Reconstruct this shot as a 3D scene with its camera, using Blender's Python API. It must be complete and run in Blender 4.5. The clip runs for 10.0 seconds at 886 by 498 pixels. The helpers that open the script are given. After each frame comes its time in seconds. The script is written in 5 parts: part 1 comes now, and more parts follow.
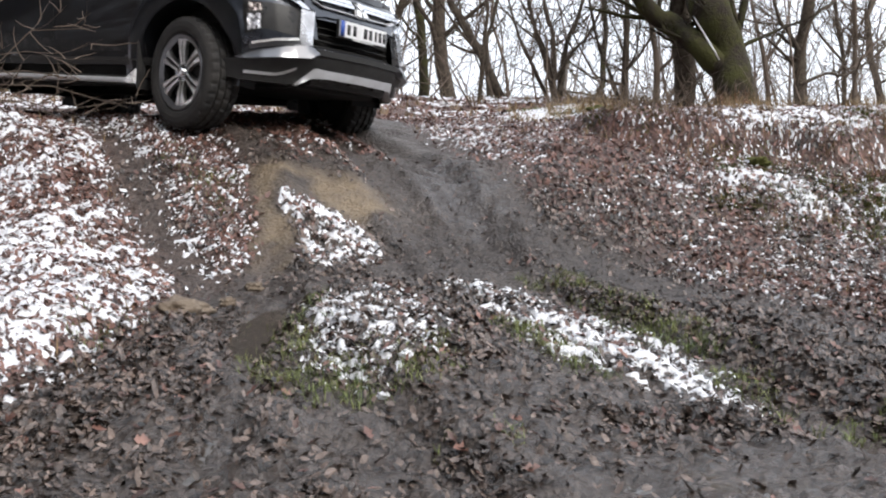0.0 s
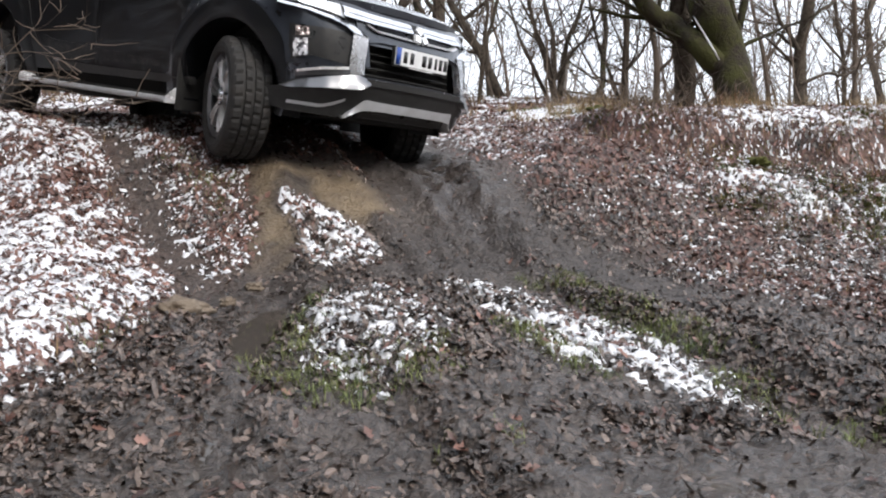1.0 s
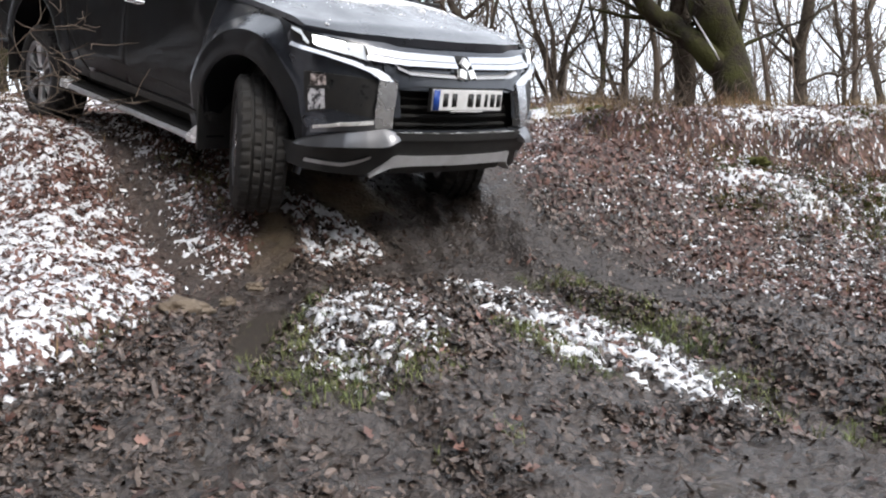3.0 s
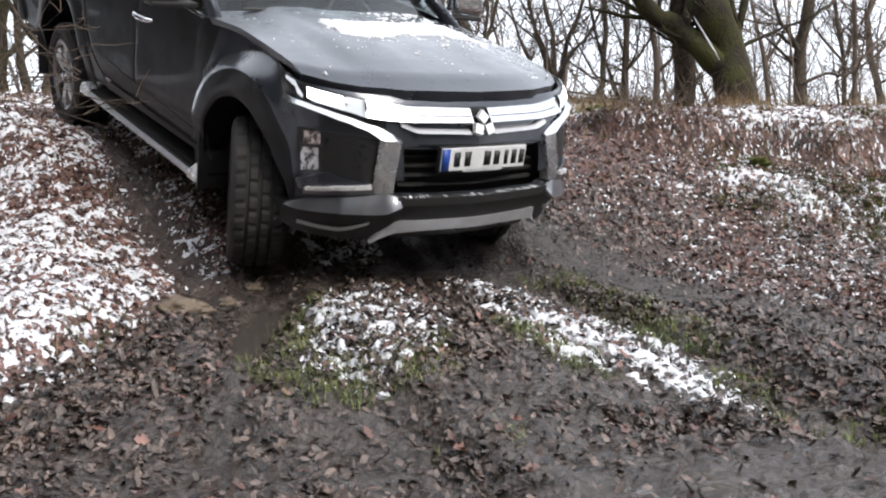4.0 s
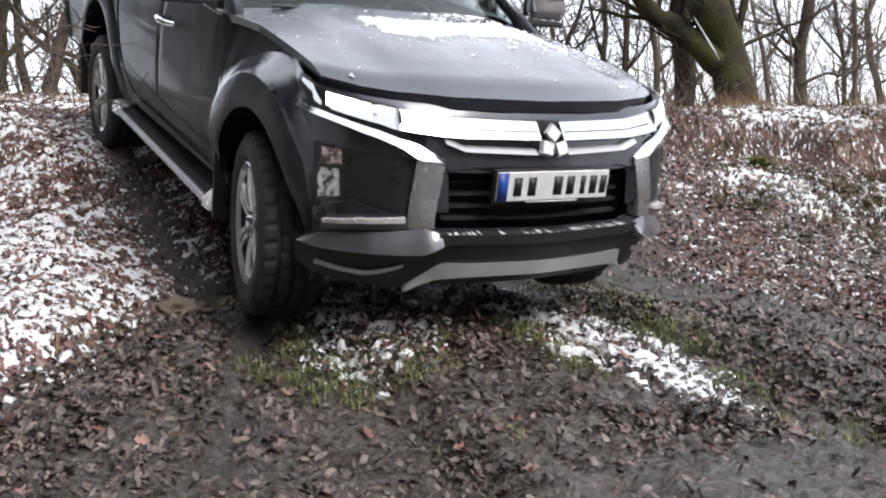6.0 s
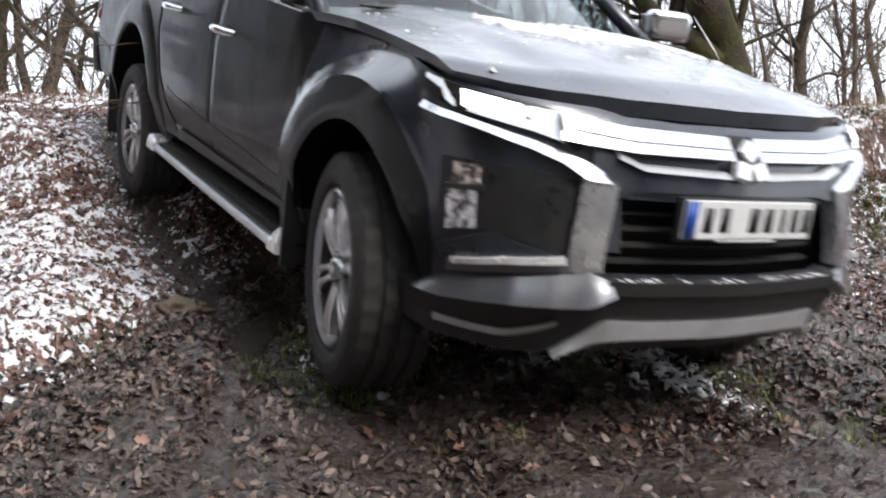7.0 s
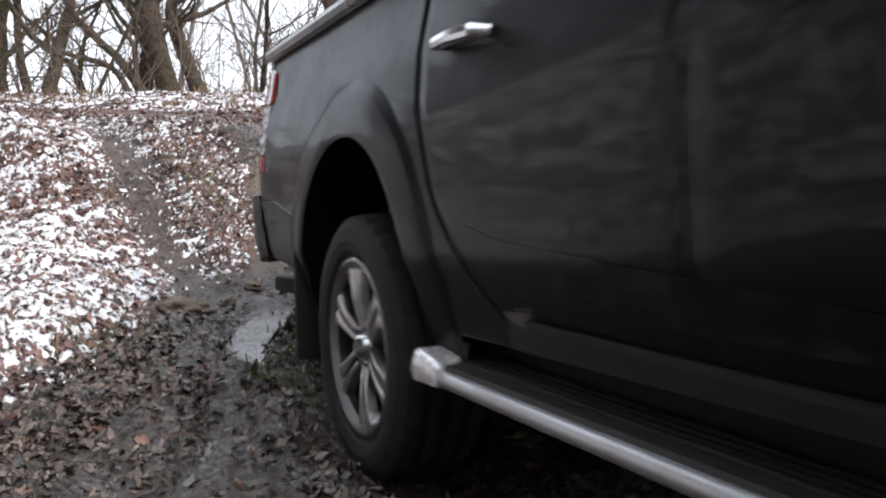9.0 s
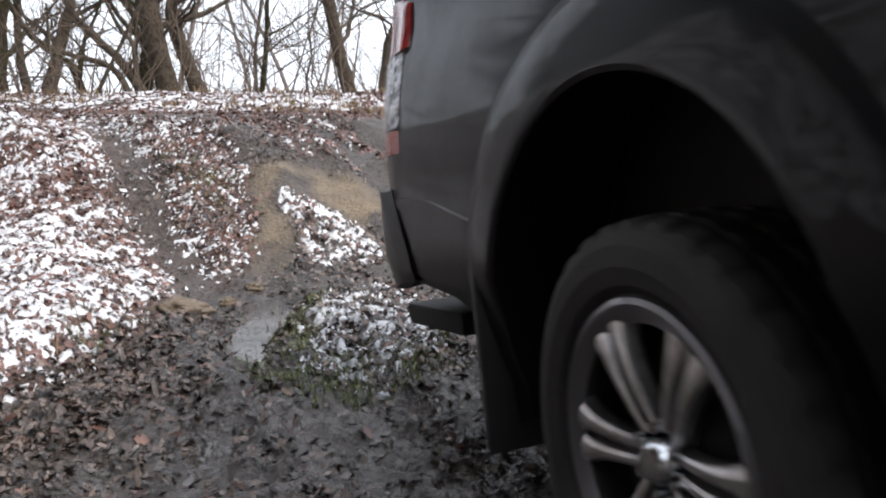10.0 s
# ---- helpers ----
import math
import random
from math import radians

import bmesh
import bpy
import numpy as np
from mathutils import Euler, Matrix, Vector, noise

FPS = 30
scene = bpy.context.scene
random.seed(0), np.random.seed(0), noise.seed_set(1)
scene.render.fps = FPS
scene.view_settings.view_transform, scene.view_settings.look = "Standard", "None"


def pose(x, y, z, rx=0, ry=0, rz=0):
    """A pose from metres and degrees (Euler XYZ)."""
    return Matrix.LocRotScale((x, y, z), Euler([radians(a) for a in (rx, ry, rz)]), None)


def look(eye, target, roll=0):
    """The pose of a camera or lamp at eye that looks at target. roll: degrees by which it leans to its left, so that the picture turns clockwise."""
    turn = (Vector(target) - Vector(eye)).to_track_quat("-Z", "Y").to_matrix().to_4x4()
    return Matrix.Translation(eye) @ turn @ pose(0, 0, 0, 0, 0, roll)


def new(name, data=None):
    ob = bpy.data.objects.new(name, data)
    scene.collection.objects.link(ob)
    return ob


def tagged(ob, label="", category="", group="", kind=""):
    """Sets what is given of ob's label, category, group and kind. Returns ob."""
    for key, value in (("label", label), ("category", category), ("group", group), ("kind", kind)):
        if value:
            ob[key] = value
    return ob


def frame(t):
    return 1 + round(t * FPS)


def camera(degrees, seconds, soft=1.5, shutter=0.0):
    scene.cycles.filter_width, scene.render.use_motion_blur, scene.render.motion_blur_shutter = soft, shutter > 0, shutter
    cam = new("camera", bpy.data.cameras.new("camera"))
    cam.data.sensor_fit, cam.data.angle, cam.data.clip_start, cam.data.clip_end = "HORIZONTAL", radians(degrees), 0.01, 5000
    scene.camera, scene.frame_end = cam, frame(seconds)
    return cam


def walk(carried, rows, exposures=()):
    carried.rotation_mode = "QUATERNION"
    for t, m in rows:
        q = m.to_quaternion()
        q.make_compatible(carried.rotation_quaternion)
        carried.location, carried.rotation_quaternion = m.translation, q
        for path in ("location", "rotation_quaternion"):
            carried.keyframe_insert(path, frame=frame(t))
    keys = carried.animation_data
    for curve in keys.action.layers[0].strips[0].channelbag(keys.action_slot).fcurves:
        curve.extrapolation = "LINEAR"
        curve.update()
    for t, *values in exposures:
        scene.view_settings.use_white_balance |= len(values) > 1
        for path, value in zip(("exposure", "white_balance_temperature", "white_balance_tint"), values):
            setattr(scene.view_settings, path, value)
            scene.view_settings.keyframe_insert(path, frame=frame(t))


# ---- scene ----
cam = camera(50.58, 10.0, soft=2.0, shutter=0.5)
# the film camera opens up while the dark truck fills its view
EXPOSURES = [(0, 0.70), (4.0, 0.76), (5.5, 0.82), (7.0, 0.93), (7.5, 1.02), (8.3, 1.0), (9.0, 0.84), (10.0, 0.74)]
EYE = pose(0, 0, 0.70, 90, 0, 0)
walk(cam, [(0, EYE), (10.0, EYE)], EXPOSURES)

# ---------------------------------------------------------------- overcast light
world = bpy.data.worlds.new("winter_sky")
scene.world = world
world.use_nodes = True
wn, wl = world.node_tree.nodes, world.node_tree.links
sky = wn.new("ShaderNodeTexSky")
sky.sky_type, sky.sun_disc = "NISHITA", False
sky.sun_elevation, sky.sun_rotation = radians(42), radians(140)
sky.air_density, sky.dust_density = 1.0, 4.0
veil = wn.new("ShaderNodeMixRGB")
veil.inputs[0].default_value = 0.80
veil.inputs[2].default_value = (6.6, 6.9, 7.5, 1)
wl.new(sky.outputs[0], veil.inputs[1])
wl.new(veil.outputs[0], wn["Background"].inputs[0])
wn["Background"].inputs[1].default_value = 0.175
sun_data = bpy.data.lights.new("sun", "SUN")
sun_data.energy, sun_data.angle, sun_data.color = 1.4, radians(18), (1.0, 0.96, 0.90)
sun = new("sun", sun_data)
sun.matrix_world = look((7, -4, 8), (0, 4, 0))

# ---------------------------------------------------------------- small helpers


def part(name, bm, material, parent, label="", smooth=True):
    """Links a bmesh as one mesh object under a thing or a part."""
    for e in bm.edges:
        if len(e.link_faces) == 2 and e.calc_face_angle(0.0) > 0.6:
            e.smooth = False
    mesh = bpy.data.meshes.new(name)
    bm.to_mesh(mesh)
    bm.free()
    return part_mesh(name, mesh, material, parent, label, smooth)


def part_mesh(name, mesh, material, parent, label="", smooth=True):
    for m in material if isinstance(material, (list, tuple)) else [material]:
        mesh.materials.append(m)
    if smooth:
        mesh.polygons.foreach_set("use_smooth", [True] * len(mesh.polygons))
    ob = new(name, mesh)
    if parent is not None:
        ob.parent = parent
    if label:
        ob["label"] = label
    return ob


def mesh_of(name, verts, faces):
    mesh = bpy.data.meshes.new(name)
    mesh.from_pydata(verts, [], faces)
    mesh.update()
    return mesh


def grid_bm(rows, closed=False, flip=False):
    """A bmesh skin over rows of points of equal length."""
    bm = bmesh.new()
    vs = [[bm.verts.new(p) for p in r] for r in rows]
    n = len(rows[0])
    for a, b in zip(vs, vs[1:]):
        for i in range(n if closed else n - 1):
            j = (i + 1) % n
            q = (a[i], a[j], b[j], b[i])
            bm.faces.new(q[::-1] if flip else q)
    return bm


def thicken(bm, d):
    bmesh.ops.recalc_face_normals(bm, faces=bm.faces)
    bmesh.ops.solidify(bm, geom=bm.faces[:] + bm.verts[:] + bm.edges[:], thickness=d)
    return bm


def box_bm(x0, x1, y0, y1, z0, z1, bevel=0.0, seg=2, bm=None):
    bm = bm or bmesh.new()
    m = Matrix.LocRotScale(((x0 + x1) / 2, (y0 + y1) / 2, (z0 + z1) / 2), None, (abs(x1 - x0), abs(y1 - y0), abs(z1 - z0)))
    r = bmesh.ops.create_cube(bm, size=1, matrix=m)
    if bevel:
        es = list({e for v in r["verts"] for e in v.link_edges})
        bmesh.ops.bevel(bm, geom=es, offset=bevel, segments=seg, profile=0.6, affect="EDGES")
    return bm


def tube_rows(points, radii, sides=8):
    rows = []
    prev = None
    for i, p in enumerate(points):
        p = Vector(p)
        a = Vector(points[max(i - 1, 0)])
        b = Vector(points[min(i + 1, len(points) - 1)])
        d = (b - a).normalized()
        u = d.cross(Vector((0, 0, 1)) if abs(d.z) < 0.9 else Vector((1, 0, 0))) if prev is None else prev - d * prev.dot(d)
        u.normalize()
        prev = u
        w = d.cross(u)
        r = radii[i] if isinstance(radii, (list, tuple)) else radii
        rows.append([p + (u * math.cos(2 * math.pi * k / sides) + w * math.sin(2 * math.pi * k / sides)) * r for k in range(sides)])
    return rows


def tube_bm(points, radii, sides=8):
    bm = grid_bm(tube_rows(points, radii, sides), closed=True)
    bm.verts.ensure_lookup_table()
    n = len(bm.verts)
    bm.faces.new([bm.verts[i] for i in range(sides)][::-1])
    bm.faces.new([bm.verts[i] for i in range(n - sides, n)])
    bmesh.ops.recalc_face_normals(bm, faces=bm.faces)
    return bm


def lathe_bm(profile, n=40, axis="y"):
    """Turns (radius, along) pairs round the y axis."""
    rows = []
    for k in range(n + 1):
        a = 2 * math.pi * k / n
        rows.append([(r * math.cos(a), t, r * math.sin(a)) for r, t in profile])
    bm = grid_bm(rows)
    bmesh.ops.remove_doubles(bm, verts=bm.verts, dist=1e-5)
    bmesh.ops.recalc_face_normals(bm, faces=bm.faces)
    return bm


# ---------------------------------------------------------------- materials


def material(name, colour, rough=0.6, metal=0.0, colour2=None, scale=8.0, bump=0.0, bump_scale=60.0, detail=6.0, lo=0.35, hi=0.65, rough2=None, coat=0.0, spec=0.5, random_hue=0.0, island=False):
    """A principled material with two scales of variation."""
    m = bpy.data.materials.new(name)
    m.use_nodes = True
    n, l = m.node_tree.nodes, m.node_tree.links
    b = n["Principled BSDF"]
    b.inputs["Roughness"].default_value = rough
    b.inputs["Metallic"].default_value = metal
    b.inputs["Coat Weight"].default_value = coat
    b.inputs["Coat Roughness"].default_value = 0.05
    b.inputs["Specular IOR Level"].default_value = spec
    b.inputs["Base Color"].default_value = (*colour, 1)
    tc = n.new("ShaderNodeTexCoord")
    if colour2 is not None:
        t = n.new("ShaderNodeTexNoise")
        t.inputs["Scale"].default_value, t.inputs["Detail"].default_value = scale, detail
        t.inputs["Roughness"].default_value = 0.65
        l.new(tc.outputs["Object"], t.inputs["Vector"])
        r = n.new("ShaderNodeMapRange")
        r.inputs[1].default_value, r.inputs[2].default_value = lo, hi
        l.new(t.outputs[0], r.inputs[0])
        x = n.new("ShaderNodeMixRGB")
        x.inputs[1].default_value, x.inputs[2].default_value = (*colour, 1), (*colour2, 1)
        l.new(r.outputs[0], x.inputs[0])
        out = x.outputs[0]
        if random_hue:
            g = n.new("ShaderNodeNewGeometry") if island else n.new("ShaderNodeObjectInfo")
            h = n.new("ShaderNodeHueSaturation")
            v = n.new("ShaderNodeMapRange")
            v.inputs[3].default_value, v.inputs[4].default_value = 1 - random_hue, 1 + random_hue
            l.new(g.outputs["Random Per Island" if island else "Random"], v.inputs[0])
            l.new(v.outputs[0], h.inputs["Value"])
            l.new(out, h.inputs["Color"])
            out = h.outputs[0]
        l.new(out, b.inputs["Base Color"])
        if rough2 is not None:
            q = n.new("ShaderNodeMapRange")
            q.inputs[3].default_value, q.inputs[4].default_value = rough, rough2
            l.new(r.outputs[0], q.inputs[0])
            l.new(q.outputs[0], b.inputs["Roughness"])
    if bump:
        t2 = n.new("ShaderNodeTexNoise")
        t2.inputs["Scale"].default_value, t2.inputs["Detail"].default_value = bump_scale, 5
        l.new(tc.outputs["Object"], t2.inputs["Vector"])
        u = n.new("ShaderNodeBump")
        u.inputs["Strength"].default_value, u.inputs["Distance"].default_value = bump, 0.02
        l.new(t2.outputs[0], u.inputs["Height"])
        l.new(u.outputs[0], b.inputs["Normal"])
        if coat:
            l.new(u.outputs[0], b.inputs["Coat Normal"])
    return m


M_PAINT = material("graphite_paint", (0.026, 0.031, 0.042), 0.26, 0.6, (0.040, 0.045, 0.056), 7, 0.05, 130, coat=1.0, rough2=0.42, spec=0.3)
# graphite paint again, darkened for the flanks' shade, with a little dirt
M_SHADED = material("shaded_dirty_graphite", (0.0080, 0.0088, 0.0108), 0.42, 0.2, (0.013, 0.0125, 0.012), 4, 0.008, 60, coat=0.22, rough2=0.6, spec=0.08, lo=0.45, hi=0.8)
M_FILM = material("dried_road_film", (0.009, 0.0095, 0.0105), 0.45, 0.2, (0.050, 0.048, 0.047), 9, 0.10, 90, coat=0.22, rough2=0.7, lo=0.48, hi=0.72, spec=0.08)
M_FANG = material("satin_grey_chrome", (0.56, 0.565, 0.58), 0.20, 0.95, (0.34, 0.34, 0.35), 9, 0.02, 200, rough2=0.34)
# body grey made lighter: the bumper lip's sky reflection is in the colour
M_LIP = material("lightened_bumper_paint", (0.115, 0.120, 0.132), 0.30, 0.7, (0.14, 0.14, 0.15), 6, 0.02, 200, coat=0.9, rough2=0.44)
M_BLACK = material("black_plastic", (0.012, 0.012, 0.012), 0.55, 0, (0.022, 0.021, 0.020), 14, 0.08, 300)
M_LINER = material("arch_liner", (0.006, 0.006, 0.006), 0.85, 0, (0.012, 0.011, 0.010), 9, 0.1, 120)
M_CHROME = material("chrome", (0.72, 0.73, 0.75), 0.13, 1.0, (0.60, 0.61, 0.63), 9, 0, rough2=0.24)
M_SILVER = material("silver_paint", (0.58, 0.59, 0.61), 0.33, 0.6, (0.47, 0.47, 0.48), 7, 0.02, 200, rough2=0.5)
# chrome whitened by colour to stand in for the bright sky it reflects
M_CAP = material("sky_whitened_chrome", (0.90, 0.90, 0.91), 0.20, 0.5, (0.80, 0.80, 0.80), 12, rough2=0.32)
M_ALLOY = material("polished_alloy", (0.72, 0.72, 0.73), 0.28, 1.0, (0.42, 0.41, 0.40), 12, 0, rough2=0.4)
M_RIMBLACK = material("gloss_black_rim", (0.010, 0.010, 0.011), 0.25, 0.0, (0.018, 0.017, 0.016), 15, 0, rough2=0.45, spec=0.35)
M_TYRE = material("tyre_rubber", (0.014, 0.0135, 0.0135), 0.78, 0, (0.030, 0.026, 0.023), 11, 0.2, 160, lo=0.4, hi=0.75)
M_PLATE = material("plate_white", (0.72, 0.73, 0.74), 0.45, 0, (0.62, 0.62, 0.62), 18)
M_BLUE = material("plate_blue", (0.01, 0.06, 0.32), 0.45, 0, (0.012, 0.05, 0.26), 18)
M_INK = material("plate_ink", (0.01, 0.01, 0.01), 0.5)
M_RED = material("tail_red", (0.42, 0.012, 0.012), 0.15, 0, (0.34, 0.010, 0.010), 20, coat=0.6)
# lens glints between dark facets are painted as colour noise in both lamps
M_LAMPGREY = material("lamp_clear_glints", (0.10, 0.10, 0.11), 0.08, 0.6, (0.75, 0.75, 0.78), 30, 0.8, 45, detail=2, lo=0.42, hi=0.6)
M_AMBER = material("lamp_pale_glints", (0.09, 0.075, 0.07), 0.08, 0.6, (0.62, 0.54, 0.52), 30, 0.8, 45, detail=2, lo=0.42, hi=0.6)
M_SEAT = material("seat_fabric", (0.02, 0.02, 0.021), 0.9, 0, (0.03, 0.03, 0.03), 40)
M_SNOW = material("snow", (0.82, 0.835, 0.87), 0.55, 0, (0.60, 0.61, 0.64), 22, 0.5, 90, spec=0.3)
M_BARK = material("oak_bark", (0.045, 0.034, 0.026), 0.95, 0, (0.105, 0.087, 0.068), 9, 0.9, 26, spec=0.2)
M_MOSSBARK = material("mossy_bark", (0.032, 0.026, 0.020), 0.95, 0, (0.050, 0.050, 0.018), 3.2, 0.9, 26, lo=0.42, hi=0.60, spec=0.2)
M_TWIG = material("bare_twigs", (0.10, 0.078, 0.062), 0.9, 0, (0.16, 0.125, 0.10), 3, spec=0.2)
# paler than the near bark: the distance haze is put into this colour
M_FARWOOD = material("hazy_far_trunks", (0.14, 0.12, 0.11), 0.95, 0, (0.21, 0.185, 0.17), 0.8, spec=0.1)
M_STONE = material("field_stone", (0.12, 0.09, 0.065), 0.85, 0, (0.20, 0.16, 0.12), 9, 0.6, 40)
M_MOSSTIP = material("moss_tips", (0.085, 0.095, 0.018), 0.9, 0, (0.15, 0.15, 0.04), 6, random_hue=0.4, island=True)
M_GRASS = material("winter_grass", (0.085, 0.125, 0.034), 0.8, 0, (0.21, 0.22, 0.085), 6, random_hue=0.45, island=True)
M_DRYGRASS = material("dry_grass", (0.22, 0.15, 0.075), 0.9, 0, (0.30, 0.22, 0.13), 5, random_hue=0.4, island=True)
M_RUSSET = material("russet_stems", (0.19, 0.095, 0.05), 0.9, 0, (0.26, 0.15, 0.085), 5, random_hue=0.4, island=True)
M_LEAF = material("dead_leaf", (0.066, 0.030, 0.023), 0.40, 0, (0.185, 0.098, 0.076), 14, 0.2, 120, random_hue=0.7, island=True)
M_WETLEAF = material("wet_leaf", (0.034, 0.026, 0.022), 0.22, 0, (0.145, 0.108, 0.090), 14, 0.4, 120, random_hue=0.85, island=True)


def glowing(name, colour, strength):
    m = material(name, colour, 0.15)
    b = m.node_tree.nodes["Principled BSDF"]
    b.inputs["Emission Color"].default_value = (*colour, 1)
    b.inputs["Emission Strength"].default_value = strength
    return m


M_HEADLIGHT = glowing("headlight_lit", (0.95, 0.98, 1.0), 3.0)
M_HEADDIM = glowing("headlight_reflector", (0.50, 0.53, 0.57), 0.45)


def glass(name, tint, rough=0.02):
    m = bpy.data.materials.new(name)
    m.use_nodes = True
    b = m.node_tree.nodes["Principled BSDF"]
    b.inputs["Base Color"].default_value = (*tint, 1)
    b.inputs["Roughness"].default_value = rough
    b.inputs["Transmission Weight"].default_value = 1.0
    b.inputs["IOR"].default_value = 1.3
    return m


M_WATER = material("muddy_water", (0.050, 0.043, 0.038), 0.05, 0, (0.075, 0.064, 0.055), 6, 0.05, 30, rough2=0.12)
M_GLASS = glass("window_glass", (0.55, 0.60, 0.60))

# ---------------------------------------------------------------- shape of the ground
PERM = np.random.RandomState(7).rand(256, 256)


def vnoise(x, y):
    """Smooth value noise, 0 to 1, one cell per unit."""
    xi, yi = np.floor(x).astype(int), np.floor(y).astype(int)
    fx, fy = x - xi, y - yi
    fx, fy = fx * fx * (3 - 2 * fx), fy * fy * (3 - 2 * fy)
    a, b = PERM[xi & 255, yi & 255], PERM[(xi + 1) & 255, yi & 255]
    c, d = PERM[xi & 255, (yi + 1) & 255], PERM[(xi + 1) & 255, (yi + 1) & 255]
    return (a * (1 - fx) + b * fx) * (1 - fy) + (c * (1 - fx) + d * fx) * fy


def fbm(x, y, cell, octaves=4):
    s, amp, tot = 0, 1.0, 0
    for k in range(octaves):
        s = s + amp * vnoise(x / cell + 17.3 * k, y / cell - 9.1 * k)
        tot += amp
        amp *= 0.5
        cell *= 0.5
    return s / tot


def step(a, b, v):
    t = np.clip((v - a) / (b - a), 0, 1)
    return t * t * (3 - 2 * t)


SLOPE_Y = [-60, -2, 1.5, 2.3, 2.8, 3.2, 3.6, 4.1, 4.75, 5.0, 5.35, 5.6, 5.9, 6.2, 6.5, 7.0, 7.5, 8, 9, 10, 12, 15, 18, 22, 30, 400]
SLOPE_Z = [-0.6, -0.04, 0.0, 0.02, 0.08, 0.22, 0.30, 0.39, 0.53, 0.62, 0.80, 0.98, 1.18, 1.36, 1.52, 1.66, 1.74, 1.82, 1.96, 2.14, 2.58, 3.2, 3.62, 3.7, 3.7, 3.7]
# wheel ruts in plan: the way of the near and the far wheels, old and new
RUTS = [
    [(-4.6, 8.3), (-3.5, 7.7), (-2.8, 7.1), (-2.38, 6.6), (-1.9, 5.85), (-1.58, 5.3), (-1.28, 4.85), (-0.88, 4.0), (-0.5, 3.45), (-0.13, 2.7), (0.27, 1.9), (0.75, 0.7), (1.4, -0.9)],
    [(-1.9, 6.6), (-1.5, 6.2), (-1.27, 5.85), (-1.1, 5.45), (-1.0, 4.9), (-0.95, 4.65), (-0.84, 4.25), (-0.43, 3.4), (0.15, 2.2), (0.45, 1.3)],
    [(-3.4, 9.4), (-2.4, 8.7), (-1.58, 8.0), (-1.1, 7.4), (-0.64, 6.65), (-0.27, 6.1), (0.04, 5.55), (0.48, 4.7), (0.86, 4.1), (1.27, 3.3), (1.67, 2.5), (2.1, 1.4)],
    [(-0.9, 7.7), (-0.4, 7.1), (-0.06, 6.55), (0.2, 5.8), (0.45, 5.05), (0.87, 4.2), (1.2, 3.55), (1.6, 2.7)],
]


# where water stands and runs in the near rut
STREAM = [(-0.60, 4.5), (-0.79, 4.1), (-0.75, 3.6), (-0.70, 3.1), (-0.69, 2.7), (-0.72, 2.3)]


def from_line(x, y, line):
    best = np.full(np.shape(x), 1e9)
    for (ax, ay), (bx, by) in zip(line, line[1:]):
        dx, dy = bx - ax, by - ay
        t = np.clip(((x - ax) * dx + (y - ay) * dy) / (dx * dx + dy * dy), 0, 1)
        best = np.minimum(best, np.hypot(x - ax - t * dx, y - ay - t * dy))
    return best


def bank_edge(y):
    return np.interp(y, [1.0, 2.9, 3.8, 4.3, 5.3, 5.9, 6.6, 8], [-2.3, -1.5, -1.14, -1.25, -1.75, -2.1, -2.7, -4.2])


def lip_line(x):
    """The ragged lip of the low earth bank beside the track."""
    return np.interp(x, [.8, 1.04, 1.29, 1.57, 1.88, 2.13, 2.48, 2.85, 3.1, 6], [8.3, 7.5, 7.15, 7.0, 6.88, 6.9, 6.74, 6.65, 6.6, 6.3]) + 0.22 * (vnoise(x / .35, x * 0 + 3.3) - .5)


